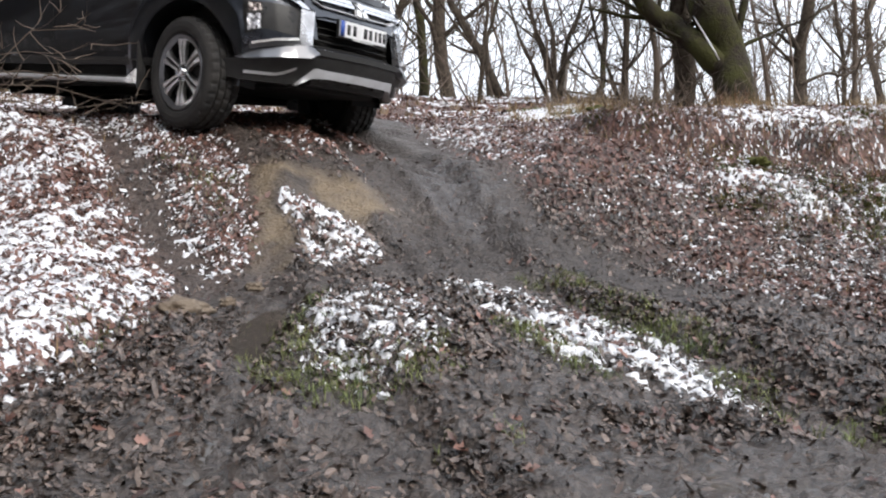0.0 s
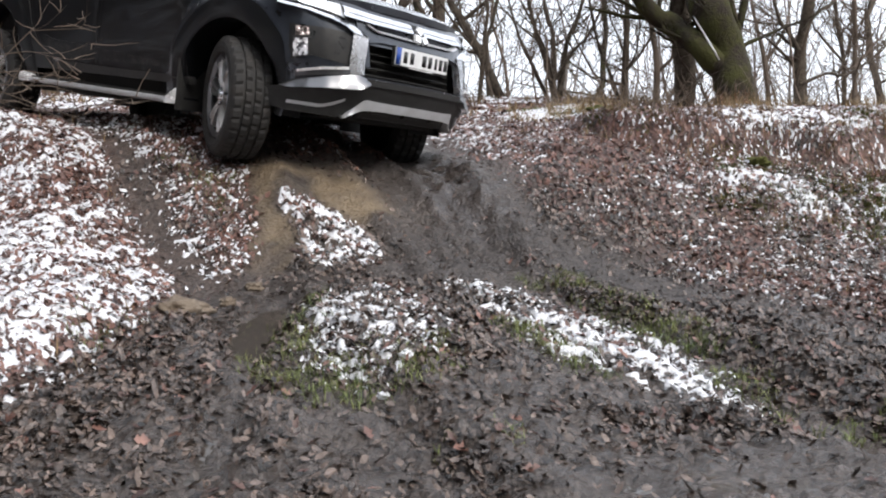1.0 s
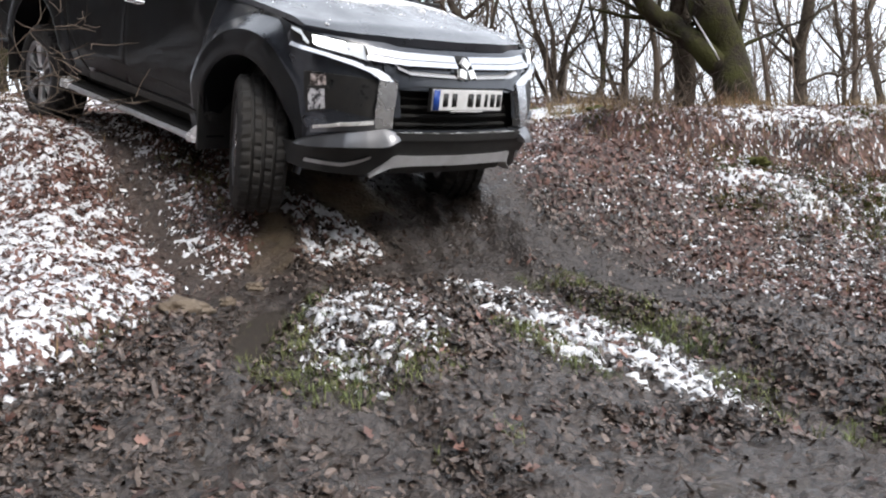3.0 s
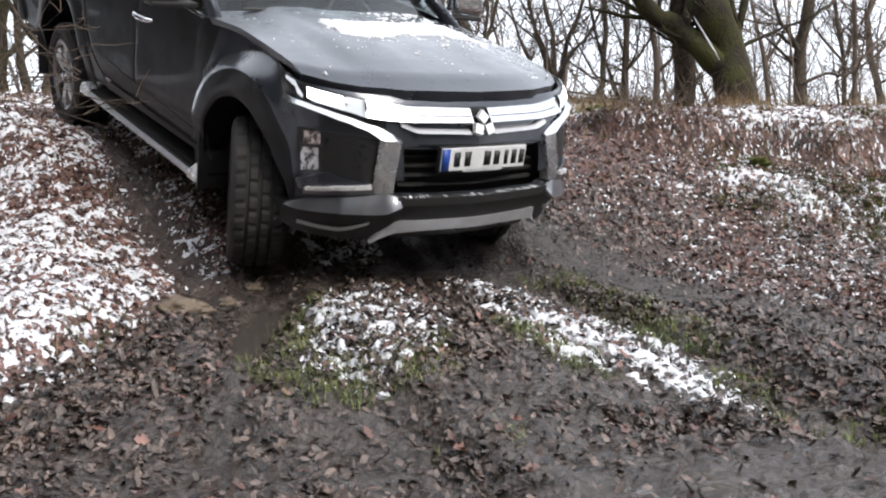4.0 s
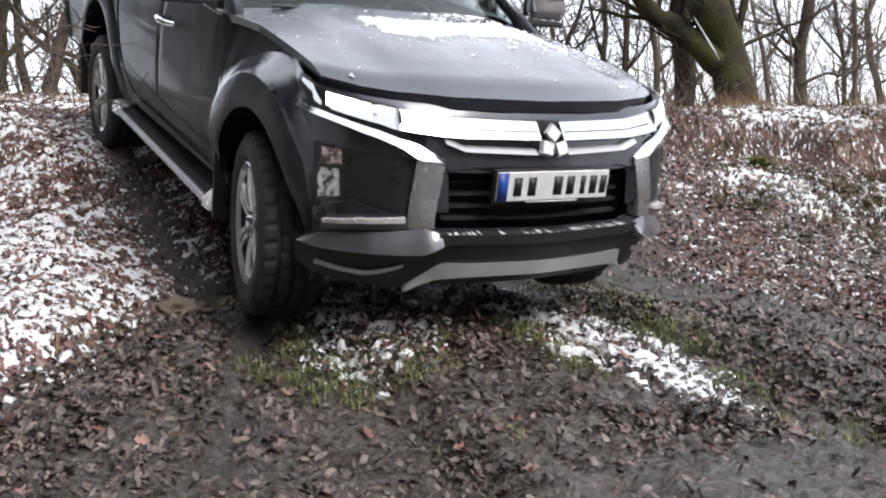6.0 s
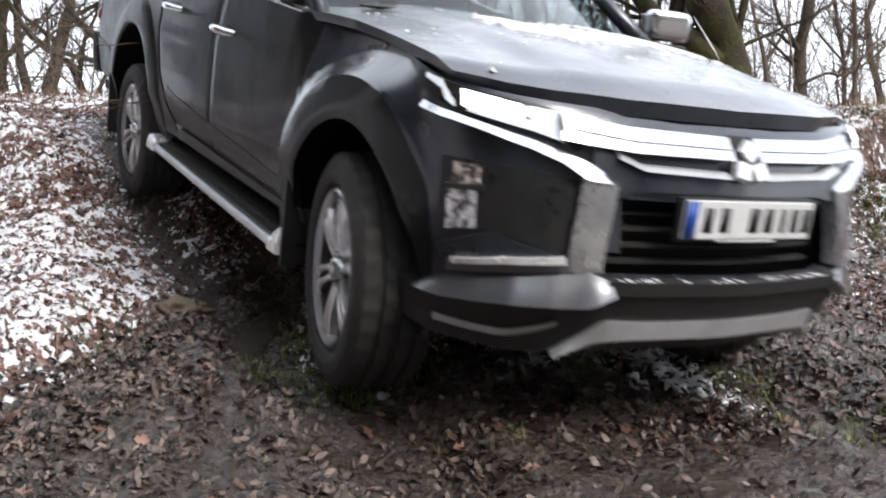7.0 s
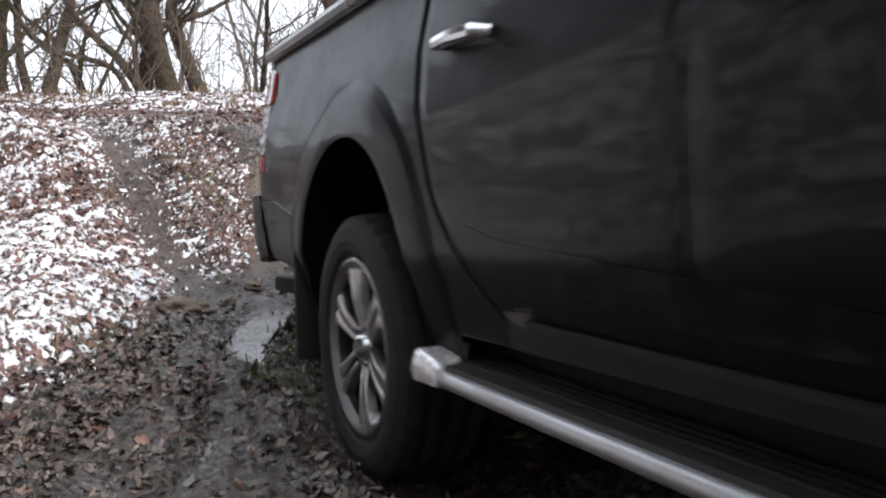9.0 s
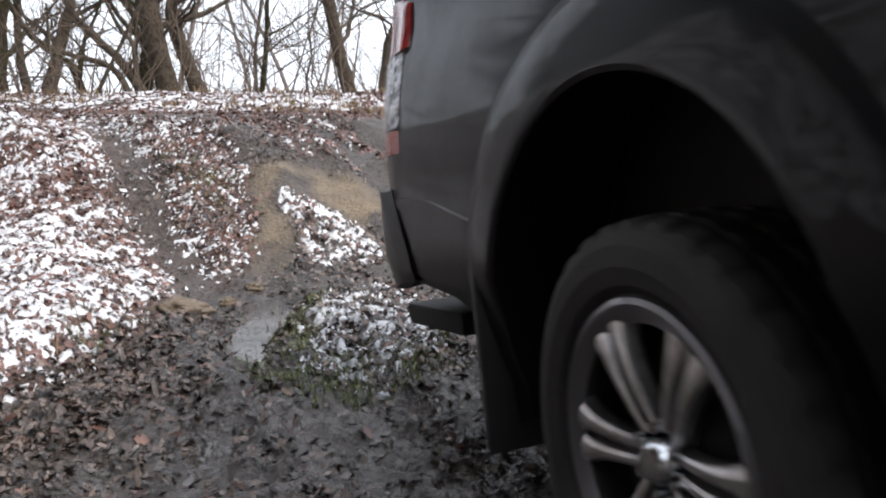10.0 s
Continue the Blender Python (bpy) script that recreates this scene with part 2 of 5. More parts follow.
def height(x, y, fine=True):
    x, y = np.asarray(x, float), np.asarray(y, float)
    low = step(5.4, 4.2, y)
    s = 0.5 * (step(-0.2, 0.9, x) * low + step(-1.1, 0.1, x) * (1 - low)) * step(2.4, 3.4, y)
    z = 0
    for o in (-0.18, 0, 0.18):
        z = z + np.interp(y - s + o, SLOPE_Y, SLOPE_Z) / 3
    z = z - 0.20 * np.exp(-((x + 0.35) ** 2 + (y - 7.15) ** 2) / 0.5)
    z = z + 0.17 * step(0, 0.55, bank_edge(y) - x) * step(7.5, 6.2, y)                     # raised bank
    z = z + 0.10 * step(3.6, 4.6, x) * step(5, 6.5, y) * step(9, 8, y) * 1.6                   # hedge bank
    z = z - 0.22 * step(2.5, 5, x) * step(10, 14, y)
    z = z + 7.5 * step(-3.4, -12.5, x) * step(9.5, 5, y) * step(-30, -12, y)   # wooded rise beside and behind, out of view, added to darken reflections
    z = z + (0.17 * step(-0.04, 0.12, y - lip_line(x)) - 0.12 * step(7.4, 9, y) - 0.05 * np.exp(-((y - lip_line(x) + 0.12) / 0.12) ** 2)) * step(0.85, 1.4, x) * step(12, 9.5, y)
    mound = np.exp(-((x - 1.35) / 1.1) ** 2 - ((y - 9.3) / 0.8) ** 2) * 0.14
    z = z + mound
    if fine:
        r = np.full(np.shape(x), 1e9)
        for line in RUTS:
            r = np.minimum(r, from_line(x, y, line))
        near = step(14, 9, np.abs(y))
        z = z - 0.035 * step(0.20, 0.08, r) * near + 0.03 * np.exp(-((r - 0.27) / 0.08) ** 2) * near
        z = z + (fbm(x, y, 0.9) - 0.5) * 0.10 * step(0.05, 0.5, r)
        z = z + (fbm(x + 31, y, 0.16, 3) - 0.5) * 0.045
        z = z + np.abs(fbm(x + 3, y + 9, 0.07, 2) - 0.5) * (0.05 + 0.035 * low) * step(8, 6, y)
        z = z - 0.035 * step(0.15, 0.04, from_line(x, y, STREAM))
        big = step(16, 40, y)
        z = z + (fbm(x, y, 12) - 0.5) * 1.2 * big
    return z

# ---------------------------------------------------------------- what covers the ground, as patches of the plan


def inside(x, y, poly, soft):
    """1 inside the patch, 0 outside, with a soft rim."""
    d = from_line(x, y, poly + poly[:1])
    hit = np.zeros(np.shape(x), bool)
    for (ax, ay), (bx, by) in zip(poly, poly[1:] + poly[:1]):
        cross = (ay > y) != (by > y)
        hit ^= cross & (x < (bx - ax) * (y - ay) / (by - ay + 1e-12) + ax)
    return step(-soft, soft, np.where(hit, d, -d))


BANK = [(-9, 13), (-5.0, 10.4), (-3.6, 9.0), (-2.2, 6.2), (-1.80, 5.45), (-1.46, 4.95), (-1.24, 4.3), (-1.28, 3.8), (-1.43, 3.25), (-1.6, 2.9), (-2.4, 1.6), (-3.4, -1), (-4, -3), (-9.5, -3)]
BANK_WHITE = [(-4, 5.6), (-2.3, 5.3), (-1.8, 5.2), (-1.5, 4.7), (-1.3, 4.2), (-1.38, 3.7), (-1.45, 3.25), (-1.7, 2.9), (-2.6, 1.8), (-4.5, 2)]
BETWEEN = [(-3.4, 8.3), (-2.2, 7.4), (-1.6, 6.6), (-1.3, 6.0), (-1.15, 5.5), (-1.05, 5.1), (-1.15, 4.75), (-1.45, 5.2), (-1.85, 5.95), (-2.6, 6.95)]
PATCH = [(-1.01, 5.70), (-0.74, 5.72), (-0.49, 5.62), (-0.36, 5.45), (-0.37, 5.22), (-0.58, 5.08), (-0.76, 5.04), (-0.80, 5.31), (-0.90, 5.51)]
ISLAND = [(-0.58, 4.25), (-0.3, 4.6), (0.05, 3.85), (-0.04, 3.5), (-0.17, 3.3), (-0.3, 3.3), (-0.5, 3.45)]
STRIP = [(0.06, 4.95), (0.34, 5.10), (0.53, 4.75), (0.78, 4.50), (0.96, 4.13), (1.05, 3.76), (1.17, 3.34), (1.03, 3.28), (0.86, 3.48), (0.63, 3.62), (0.44, 3.72), (0.40, 4.05), (0.20, 4.30)]
RIGHT = [(-0.6, 10.4), (1.0, 12), (4, 12), (9, 8), (6, 4.5), (2.1, 4.2), (1.82, 4.75), (1.3, 5.6), (0.72, 6.35), (0.38, 7.0), (0.0, 7.7)]
HEDGE = [(1.85, 6.5), (2.2, 7.6), (3.0, 9.5), (6, 10), (6, 6), (2.9, 5.8), (2.3, 5.9)]
BEYOND = [(-9, 16), (-3, 16), (-0.8, 13.5), (-0.7, 10.9), (-2.3, 10.5), (-4.6, 10.9), (-9, 11.5)]
KNOLL = [(0.6, 8.5), (0.9, 11), (1.9, 11), (1.7, 8.6), (1.2, 8.1)]
BROW = [(-3.0, 9.8), (-2.1, 8.2), (-1.4, 7.0), (-1.1, 6.3), (-0.5, 6.35), (-0.45, 6.9), (-0.9, 7.9), (-0.4, 9.0), (-0.6, 10.4)]
CLAY = [(-1.25, 6.0), (-0.81, 6.08), (-0.42, 6.05), (-0.30, 5.82), (-0.46, 5.66), (-0.74, 5.74), (-1.0, 5.69), (-0.87, 5.48), (-0.79, 5.23), (-0.77, 4.97), (-1.06, 4.98), (-1.21, 5.22), (-1.14, 5.54)]
WET = [(-0.60, 4.55), (-0.72, 4.30), (-0.76, 3.80), (-0.68, 3.40), (-0.65, 3.10), (-0.63, 2.75), (-0.66, 2.40), (-0.76, 2.40), (-0.76, 2.80), (-0.75, 3.10), (-0.82, 3.50), (-0.88, 4.06), (-0.84, 4.45)]
PUDDLE = [(0.15, 2.3), (0.5, 2.75), (0.94, 3.0), (1.6, 3.05), (1.6, 2.2)]
WET_FAR = [(-0.1, 7.0), (0.25, 6.6), (0.45, 6.0), (0.2, 5.7), (-0.1, 6.0), (-0.25, 6.6)]
DARK = [(-0.55, 6.7), (-0.1, 7.1), (0.3, 6.7), (0.55, 6.0), (0.95, 5.5), (1.35, 4.9), (1.15, 4.8), (0.6, 5.35), (0.1, 5.15), (-0.5, 4.95), (-0.35, 5.4), (-0.3, 6.0)]
# bare earth band, darkened in place of the shade of the bank's overhang
SHADED_EARTH = [(1.05, 8.7), (1.7, 8.6), (2.7, 8.0), (2.7, 7.3), (1.9, 7.4), (1.3, 8.0)]
GREENS = [
    ([(-0.82, 4.1), (-0.6, 4.4), (-0.5, 3.95), (-0.47, 3.3), (-0.66, 3.3)], 1.0),
    ([(-0.42, 3.55), (0.0, 3.74), (0.03, 3.2), (-0.2, 3.1), (-0.55, 3.1)], 0.75),
    ([(0.44, 5.28), (0.75, 5.26), (1.14, 4.5), (1.3, 3.6), (1.15, 3.2), (1.0, 3.9), (0.75, 4.65)], 1.0),
    ([(0.2, 4.2), (0.47, 3.98), (0.72, 3.6), (0.62, 3.45), (0.33, 3.75)], 0.8),
    ([(1.2, 3.4), (1.7, 3.5), (1.75, 3.1), (1.3, 3.0)], 0.5),
    ([(0.05, 2.9), (0.2, 2.95), (0.2, 2.7), (0.02, 2.7)], 0.7),
    ([(-1.45, 3.8), (-1.2, 4.0), (-1.3, 3.55), (-1.45, 3.5)], 0.5),
    ([(-1.9, 6.3), (-1.3, 5.9), (-1.3, 5.5), (-1.7, 5.8)], 0.6),
    ([(0.5, 9.5), (2.8, 9.5), (2.8, 7.9), (1.4, 8.0)], 0.25),
    ([(1.9, 6.6), (3.4, 6.8), (3.4, 5.7), (2.2, 5.8)], 0.4),
]


def snow_density(x, y):
    d = 0.54 * inside(x, y, BANK, 0.12)
    d = np.maximum(d, 0.92 * inside(x, y, BANK_WHITE, 0.22))
    d = np.maximum(d, 0.33 * inside(x, y, BETWEEN, 0.12))
    d = np.maximum(d, 0.80 * inside(x, y, PATCH, 0.05))
    d = np.maximum(d, 0.20 * inside(x, y, BROW, 0.25))
    d = np.maximum(d, 0.56 * inside(x, y, ISLAND, 0.10))
    d = np.maximum(d, 0.66 * inside(x, y, STRIP, 0.10))
    d = np.maximum(d, 0.16 * inside(x, y, RIGHT, 0.25) * (0.75 + 0.9 * step(0.40, 0.60, fbm(x + 8, y + 2, 0.7, 2))))
    d = np.maximum(d, 0.92 * inside(x, y, HEDGE, 0.25) * step(0.36, 0.50, fbm(x + 5, y, 0.45, 2)))
    d = np.maximum(d, 0.42 * inside(x, y, BEYOND, 0.5))
    d = np.maximum(d, 0.85 * inside(x, y, KNOLL, 0.2))
    d = np.maximum(d, 0.55 * step(15, 18, y))
    d = np.maximum(d, 0.42 * step(8.6, 9.6, y) * step(-1.0, 0.5, x) * step(0.35, 0.6, fbm(x, y + 3, 0.7, 2)))
    d = d * (1 - 0.7 * inside(x, y, SHADED_EARTH, 0.2)) * (1 - 0.85 * np.exp(-((y - lip_line(x)) / 0.16) ** 2) * step(0.9, 1.3, x))
    r = np.full(np.shape(x), 1e9)
    for line in RUTS[:1] + RUTS[2:3]:
        r = np.minimum(r, from_line(x, y, line))
    left = 0.10 + 0.55 * step(6.4, 5.4, y)
    d = d * (left + (1 - left) * step(0.07, 0.17, r + 0.1 * (fbm(x, y, 0.25) - 0.5)))
    return d * (0.72 + 0.56 * fbm(x + 3, y + 8, 0.7, 3))


def speckle(x, y):
    return 0.26 * fbm(x, y, 0.16, 2) + 0.74 * fbm(x + 40, y + 11, 0.036, 3)


_r = np.random.RandomState(3)
SPREAD = np.quantile(speckle(_r.uniform(-40, 40, 20000), _r.uniform(-40, 40, 20000)), np.linspace(0, 1, 60))


def even(x, y):
    """The speckle spread evenly over 0 to 1, so that a density is a share of the ground."""
    return np.interp(speckle(x, y), SPREAD, np.linspace(0, 1, 60))


def snow_depth(x, y):
    d = snow_density(x, y)
    return d - even(x, y) - 0.4 * (d < 0.05)


def axis(lo, a, b, hi, fine, grow=1.16):
    mid = list(np.arange(a, b + fine / 2, fine))
    out, s = [b], fine
    while out[-1] < hi:
        s *= grow
        out.append(out[-1] + s)
    back, s = [a], fine
    while back[-1] > lo:
        s *= grow
        back.append(back[-1] - s)
    return np.array(back[:0:-1] + mid + out[1:])


def sheet(name, xs, ys, lift, keep=None):
    X, Y = np.meshgrid(xs, ys)
    Z = height(X, Y) + lift(X, Y)
    nx, ny = len(xs), len(ys)
    idx = np.arange(nx * ny).reshape(ny, nx)
    faces = np.stack([idx[:-1, :-1], idx[:-1, 1:], idx[1:, 1:], idx[1:, :-1]], -1).reshape(-1, 4)
    verts = np.stack([X, Y, Z], -1).reshape(-1, 3)
    if keep is not None:
        k = keep(X, Y).reshape(-1)
        faces = faces[k[faces].any(1)]
        used = np.unique(faces)
        remap = np.zeros(len(verts), int)
        remap[used] = np.arange(len(used))
        verts, faces = verts[used], remap[faces]
    mesh = bpy.data.meshes.new(name)
    mesh.vertices.add(len(verts))
    mesh.vertices.foreach_set("co", verts.ravel())
    mesh.loops.add(len(faces) * 4)
    mesh.loops.foreach_set("vertex_index", faces.ravel().astype(np.int32))
    mesh.polygons.add(len(faces))
    mesh.polygons.foreach_set("loop_start", np.arange(0, len(faces) * 4, 4, dtype=np.int32))
    mesh.polygons.foreach_set("use_smooth", np.ones(len(faces), bool))
    mesh.update()
    mesh.validate()
    return mesh, verts


def soil():
    """Mud, yellow clay and wet smears by the patches' own attributes."""
    m = bpy.data.materials.new("woodland_mud")
    m.use_nodes = True
    n, l = m.node_tree.nodes, m.node_tree.links
    b = n["Principled BSDF"]
    tc, at = n.new("ShaderNodeTexCoord"), n.new("ShaderNodeAttribute")
    at.attribute_name = "cover"
    sep = n.new("ShaderNodeSeparateColor")
    l.new(at.outputs["Color"], sep.inputs[0])

    def noise_of(scale, detail, lo, hi):
        t, r = n.new("ShaderNodeTexNoise"), n.new("ShaderNodeMapRange")
        t.inputs["Scale"].default_value, t.inputs["Detail"].default_value, t.inputs["Roughness"].default_value = scale, detail, 0.7
        r.inputs[1].default_value, r.inputs[2].default_value = lo, hi
        l.new(tc.outputs["Object"], t.inputs["Vector"])
        l.new(t.outputs[0], r.inputs[0])
        return r.outputs[0]

    def mix(f, a, c):
        x = n.new("ShaderNodeMixRGB")
        for i, v in ((0, f), (1, a), (2, c)):
            if isinstance(v, tuple):
                x.inputs[i].default_value = (*v, 1)
            else:
                l.new(v, x.inputs[i])
        return x.outputs[0]

    mud = mix(noise_of(3, 8, 0.35, 0.65), (0.052, 0.041, 0.035), (0.105, 0.085, 0.073))
    mud = mix(noise_of(38, 6, 0.42, 0.62), mud, (0.026, 0.020, 0.017))
    mud = mix(at.outputs["Alpha"], mud, mix(noise_of(30, 7, 0.4, 0.6), (0.026, 0.020, 0.018), (0.070, 0.058, 0.052)))
    clay = mix(noise_of(9, 8, 0.35, 0.65), (0.23, 0.175, 0.11), (0.15, 0.11, 0.072))
    litter = mix(noise_of(22, 7, 0.4, 0.6), (0.060, 0.033, 0.025), (0.130, 0.076, 0.060))
    col = mix(sep.outputs[2], mud, litter)
    col = mix(sep.outputs[0], col, clay)
    l.new(col, b.inputs["Base Color"])
    wet, rr = n.new("ShaderNodeMath"), n.new("ShaderNodeMapRange")
    wet.operation = "MULTIPLY"
    l.new(sep.outputs[1], wet.inputs[0])
    l.new(noise_of(7, 5, 0.30, 0.55), wet.inputs[1])
    rr.inputs[3].default_value, rr.inputs[4].default_value = 0.62, 0.13
    l.new(wet.outputs[0], rr.inputs[0])
    l.new(rr.outputs[0], b.inputs["Roughness"])
    u, t = n.new("ShaderNodeBump"), n.new("ShaderNodeTexNoise")
    t.inputs["Scale"].default_value, t.inputs["Detail"].default_value = 45, 8
    st = n.new("ShaderNodeMapRange")
    st.inputs[3].default_value, st.inputs[4].default_value = 1.0, 0.5
    l.new(wet.outputs[0], st.inputs[0])
    l.new(st.outputs[0], u.inputs["Strength"])
    u.inputs["Distance"].default_value = 0.03
    l.new(tc.outputs["Object"], t.inputs["Vector"])
    l.new(t.outputs[0], u.inputs["Height"])
    l.new(u.outputs[0], b.inputs["Normal"])
    return m


M_SOIL = soil()


def build_ground():
    mesh, v = sheet("ground", axis(-260, -4.2, 4.2, 260, 0.03), axis(-60, 1.3, 9.2, 400, 0.03), lambda x, y: inside(x, y, DARK, 0.15) * (np.abs(fbm(x + 2, y, 0.13, 2) - 0.5) * 0.13))
    x, y = v[:, 0], v[:, 1]
    col = np.ones((len(v), 4), np.float32)
    col[:, 0] = 0.75 * inside(x, y, CLAY, 0.12) * step(0.32, 0.58, fbm(x, y, 0.3))
    rut = step(0.04, 0.13, from_line(x, y, RUTS[1]) + 0.06 * (fbm(x, y, 0.2) - 0.5))
    col[:, 0] = np.clip(col[:, 0] * 1.2 * (0.55 + 0.45 * rut), 0, 1)
    # alpha: dark mud, plus shade painted on the earth band and along the lip
    col[:, 3] = np.clip(inside(x, y, DARK, 0.16) * step(0.22, 0.50, fbm(x + 7, y, 0.35)) + 0.5 * (1 - rut) * step(4.6, 5.0, y) + 0.8 * inside(x, y, SHADED_EARTH, 0.25) + np.exp(-((y - lip_line(x) + 0.02) / 0.13) ** 2) * step(0.9, 1.3, x), 0, 1)
    base_wet = 0.65 * step(5.2, 4.2, y) + 0.25
    col[:, 1] = np.clip(np.maximum.reduce([base_wet, inside(x, y, WET, 0.12), inside(x, y, PUDDLE, 0.2), inside(x, y, WET_FAR, 0.15), 0.2 * col[:, 3]]), 0, 1)
    col[:, 2] = np.clip(np.maximum.reduce([inside(x, y, BANK, 0.2), inside(x, y, RIGHT, 0.3), step(9, 10.5, y), 0.6 * inside(x, y, BETWEEN, 0.2)]), 0, 1) * (1 - 0.85 * inside(x, y, SHADED_EARTH, 0.25))
    col[:, 1] *= (1 - 0.9 * col[:, 2]) * (1 - 0.6 * col[:, 3] * (1 - inside(x, y, WET_FAR, 0.1)))
    a = mesh.color_attributes.new("cover", "FLOAT_COLOR", "POINT")
    a.data.foreach_set("color", col.ravel())
    g = part_mesh("ground", mesh, M_SOIL, None)
    tagged(g, "rutted muddy woodland slope with leaf litter and clay", "ground", kind="structure")

    def lift(x, y):
        return np.clip(-0.022 + 0.029 * step(-0.09, 0.04, snow_depth(x, y)) + 0.014 * snow_depth(x, y), -0.03, 0.014)

    near, _ = sheet("snow", np.arange(-3.6, 4.0, 0.0125), np.arange(2.5, 9.0, 0.0125), lift, lambda x, y: snow_depth(x, y) > -0.10)
    s = part_mesh("thin_snow", near, M_SNOW, None)
    tagged(s, "thin patchy wet snow lying between the dead leaves", "snow", kind="stuff")
    side, _ = sheet("snow", np.arange(-9, -3.58, 0.06), np.arange(-3, 9.0, 0.06), lift, lambda x, y: snow_depth(x, y) > -0.10)
    s = part_mesh("thin_snow", side, M_SNOW, None)
    tagged(s, "thin patchy snow on the bank beside the track", "snow", kind="stuff")
    crest, _ = sheet("snow", np.arange(0.3, 5.0, 0.022), np.arange(8.98, 12.2, 0.022), lift, lambda x, y: snow_depth(x, y) > -0.10)
    s = part_mesh("thin_snow", crest, M_SNOW, None)
    tagged(s, "thin snow caught in the grass of the crest", "snow", kind="stuff")
    over, _ = sheet("snow", np.arange(-9, 0.3, 0.04), np.arange(8.98, 14, 0.035), lift, lambda x, y: snow_depth(x, y) > -0.10)
    s = part_mesh("thin_snow", over, M_SNOW, None)
    tagged(s, "thin snow and litter where the track comes over", "snow", kind="stuff")
    far, _ = sheet("snow", np.arange(-11, 11, 0.07), np.arange(12.2, 20, 0.07), lift, lambda x, y: snow_depth(x, y) > -0.10)
    s = part_mesh("thin_snow", far, M_SNOW, None)
    tagged(s, "thin patchy snow on the brow of the slope", "snow", kind="stuff")


def build_water():
    """Water standing in the near rut and in the hollow before the slope."""
    for poly, box, rise, label in ((WET, (-1.0, -0.5, 2.3, 4.65), -0.031, "shallow muddy water in the wheel rut"), (PUDDLE, (0.0, 1.8, 2.1, 3.2), -0.004, "shallow muddy puddle on the clearing")):
        mesh, _ = sheet("puddle", np.arange(box[0], box[1], 0.02), np.arange(box[2], box[3], 0.02), lambda x, y: height(x, y, False) - height(x, y) + rise, lambda x, y: inside(x, y, poly, 0.06) > 0.3)
        tagged(part_mesh("puddle", mesh, M_WATER, None), label, "water", kind="structure")


LEAF_SHAPE = np.array([(-0.5, 0, 0), (-0.25, 0.20, 0.03), (-0.08, 0.13, 0.01), (0.08, 0.27, 0.05), (0.24, 0.14, 0.02), (0.5, 0, 0.06), (0.22, -0.17, 0.03), (0.06, -0.25, 0.06), (-0.1, -0.12, 0.01), (-0.27, -0.2, 0.04), (0, 0, -0.02)])
CRUMB_SHAPE = np.array([(-0.5, 0, 0), (-0.1, 0.22, 0.03), (0.25, 0.2, 0.02), (0.5, 0, 0.06), (0.1, -0.24, 0.05), (-0.25, -0.18, 0.02)])
CRUMB_FACES = np.array([(0, 1, 5), (1, 4, 5), (1, 2, 4), (2, 3, 4)])[:, ::-1]
LEAF_FACES = np.array([(10, i, (i + 1) % 10) for i in range(10)])[:, ::-1]


def scatter_leaves(name, count, box, density, size, mat, label, tilt=0.45, seed=1, sink=0.0):
    r = np.random.RandomState(seed)
    x0, x1, y0, y1 = box
    x, y = r.uniform(x0, x1, count * 4), r.uniform(y0, y1, count * 4)
    k = r.rand(count * 4) < density(x, y) * (1 - 0.62 * step(0.0, 0.12, snow_depth(x, y)))
    x, y = x[k][:count], y[k][:count]
    n = len(x)
    z = height(x, y) + np.clip(-0.022 + 0.029 * step(-0.09, 0.04, snow_depth(x, y)), 0, 0.010) + r.uniform(0.002, 0.016, n) - sink
    s = size * r.uniform(0.55, 1.25, n)
    a = r.uniform(0, 2 * np.pi, n)
    tx, ty = r.normal(0, tilt, n), r.normal(0, tilt, n)
    small = size < 0.04
    form, tris = (CRUMB_SHAPE, CRUMB_FACES) if small else (LEAF_SHAPE, LEAF_FACES)
    P = form[None] * s[:, None, None]
    P = P * np.stack([np.ones(n), r.uniform(0.7, 1.3, n), r.uniform(-0.5, 3.0, n)], -1)[:, None, :]
    c, d = np.cos(a)[:, None], np.sin(a)[:, None]
    X, Y, Zc = P[..., 0] * c - P[..., 1] * d, P[..., 0] * d + P[..., 1] * c, P[..., 2]
    eps = 0.05
    gx = (height(x + eps, y, False) - height(x - eps, y, False)) / (2 * eps)
    gy = (height(x, y + eps, False) - height(x, y - eps, False)) / (2 * eps)
    Zc = Zc + X * (gx + tx)[:, None] + Y * (gy + ty)[:, None]
    V = np.stack([X + x[:, None], Y + y[:, None], Zc + z[:, None]], -1).reshape(-1, 3)
    Fc = (tris[None] + (np.arange(n) * len(form))[:, None, None]).reshape(-1, 3)
    mesh = bpy.data.meshes.new(name)
    mesh.vertices.add(len(V))
    mesh.vertices.foreach_set("co", V.ravel())
    mesh.loops.add(len(Fc) * 3)
    mesh.loops.foreach_set("vertex_index", Fc.ravel().astype(np.int32))
    mesh.polygons.add(len(Fc))
    mesh.polygons.foreach_set("loop_start", np.arange(0, len(Fc) * 3, 3, dtype=np.int32))
    mesh.update()
    tagged(part_mesh(name, mesh, mat, None, smooth=False), label, "leaves", kind="stuff")


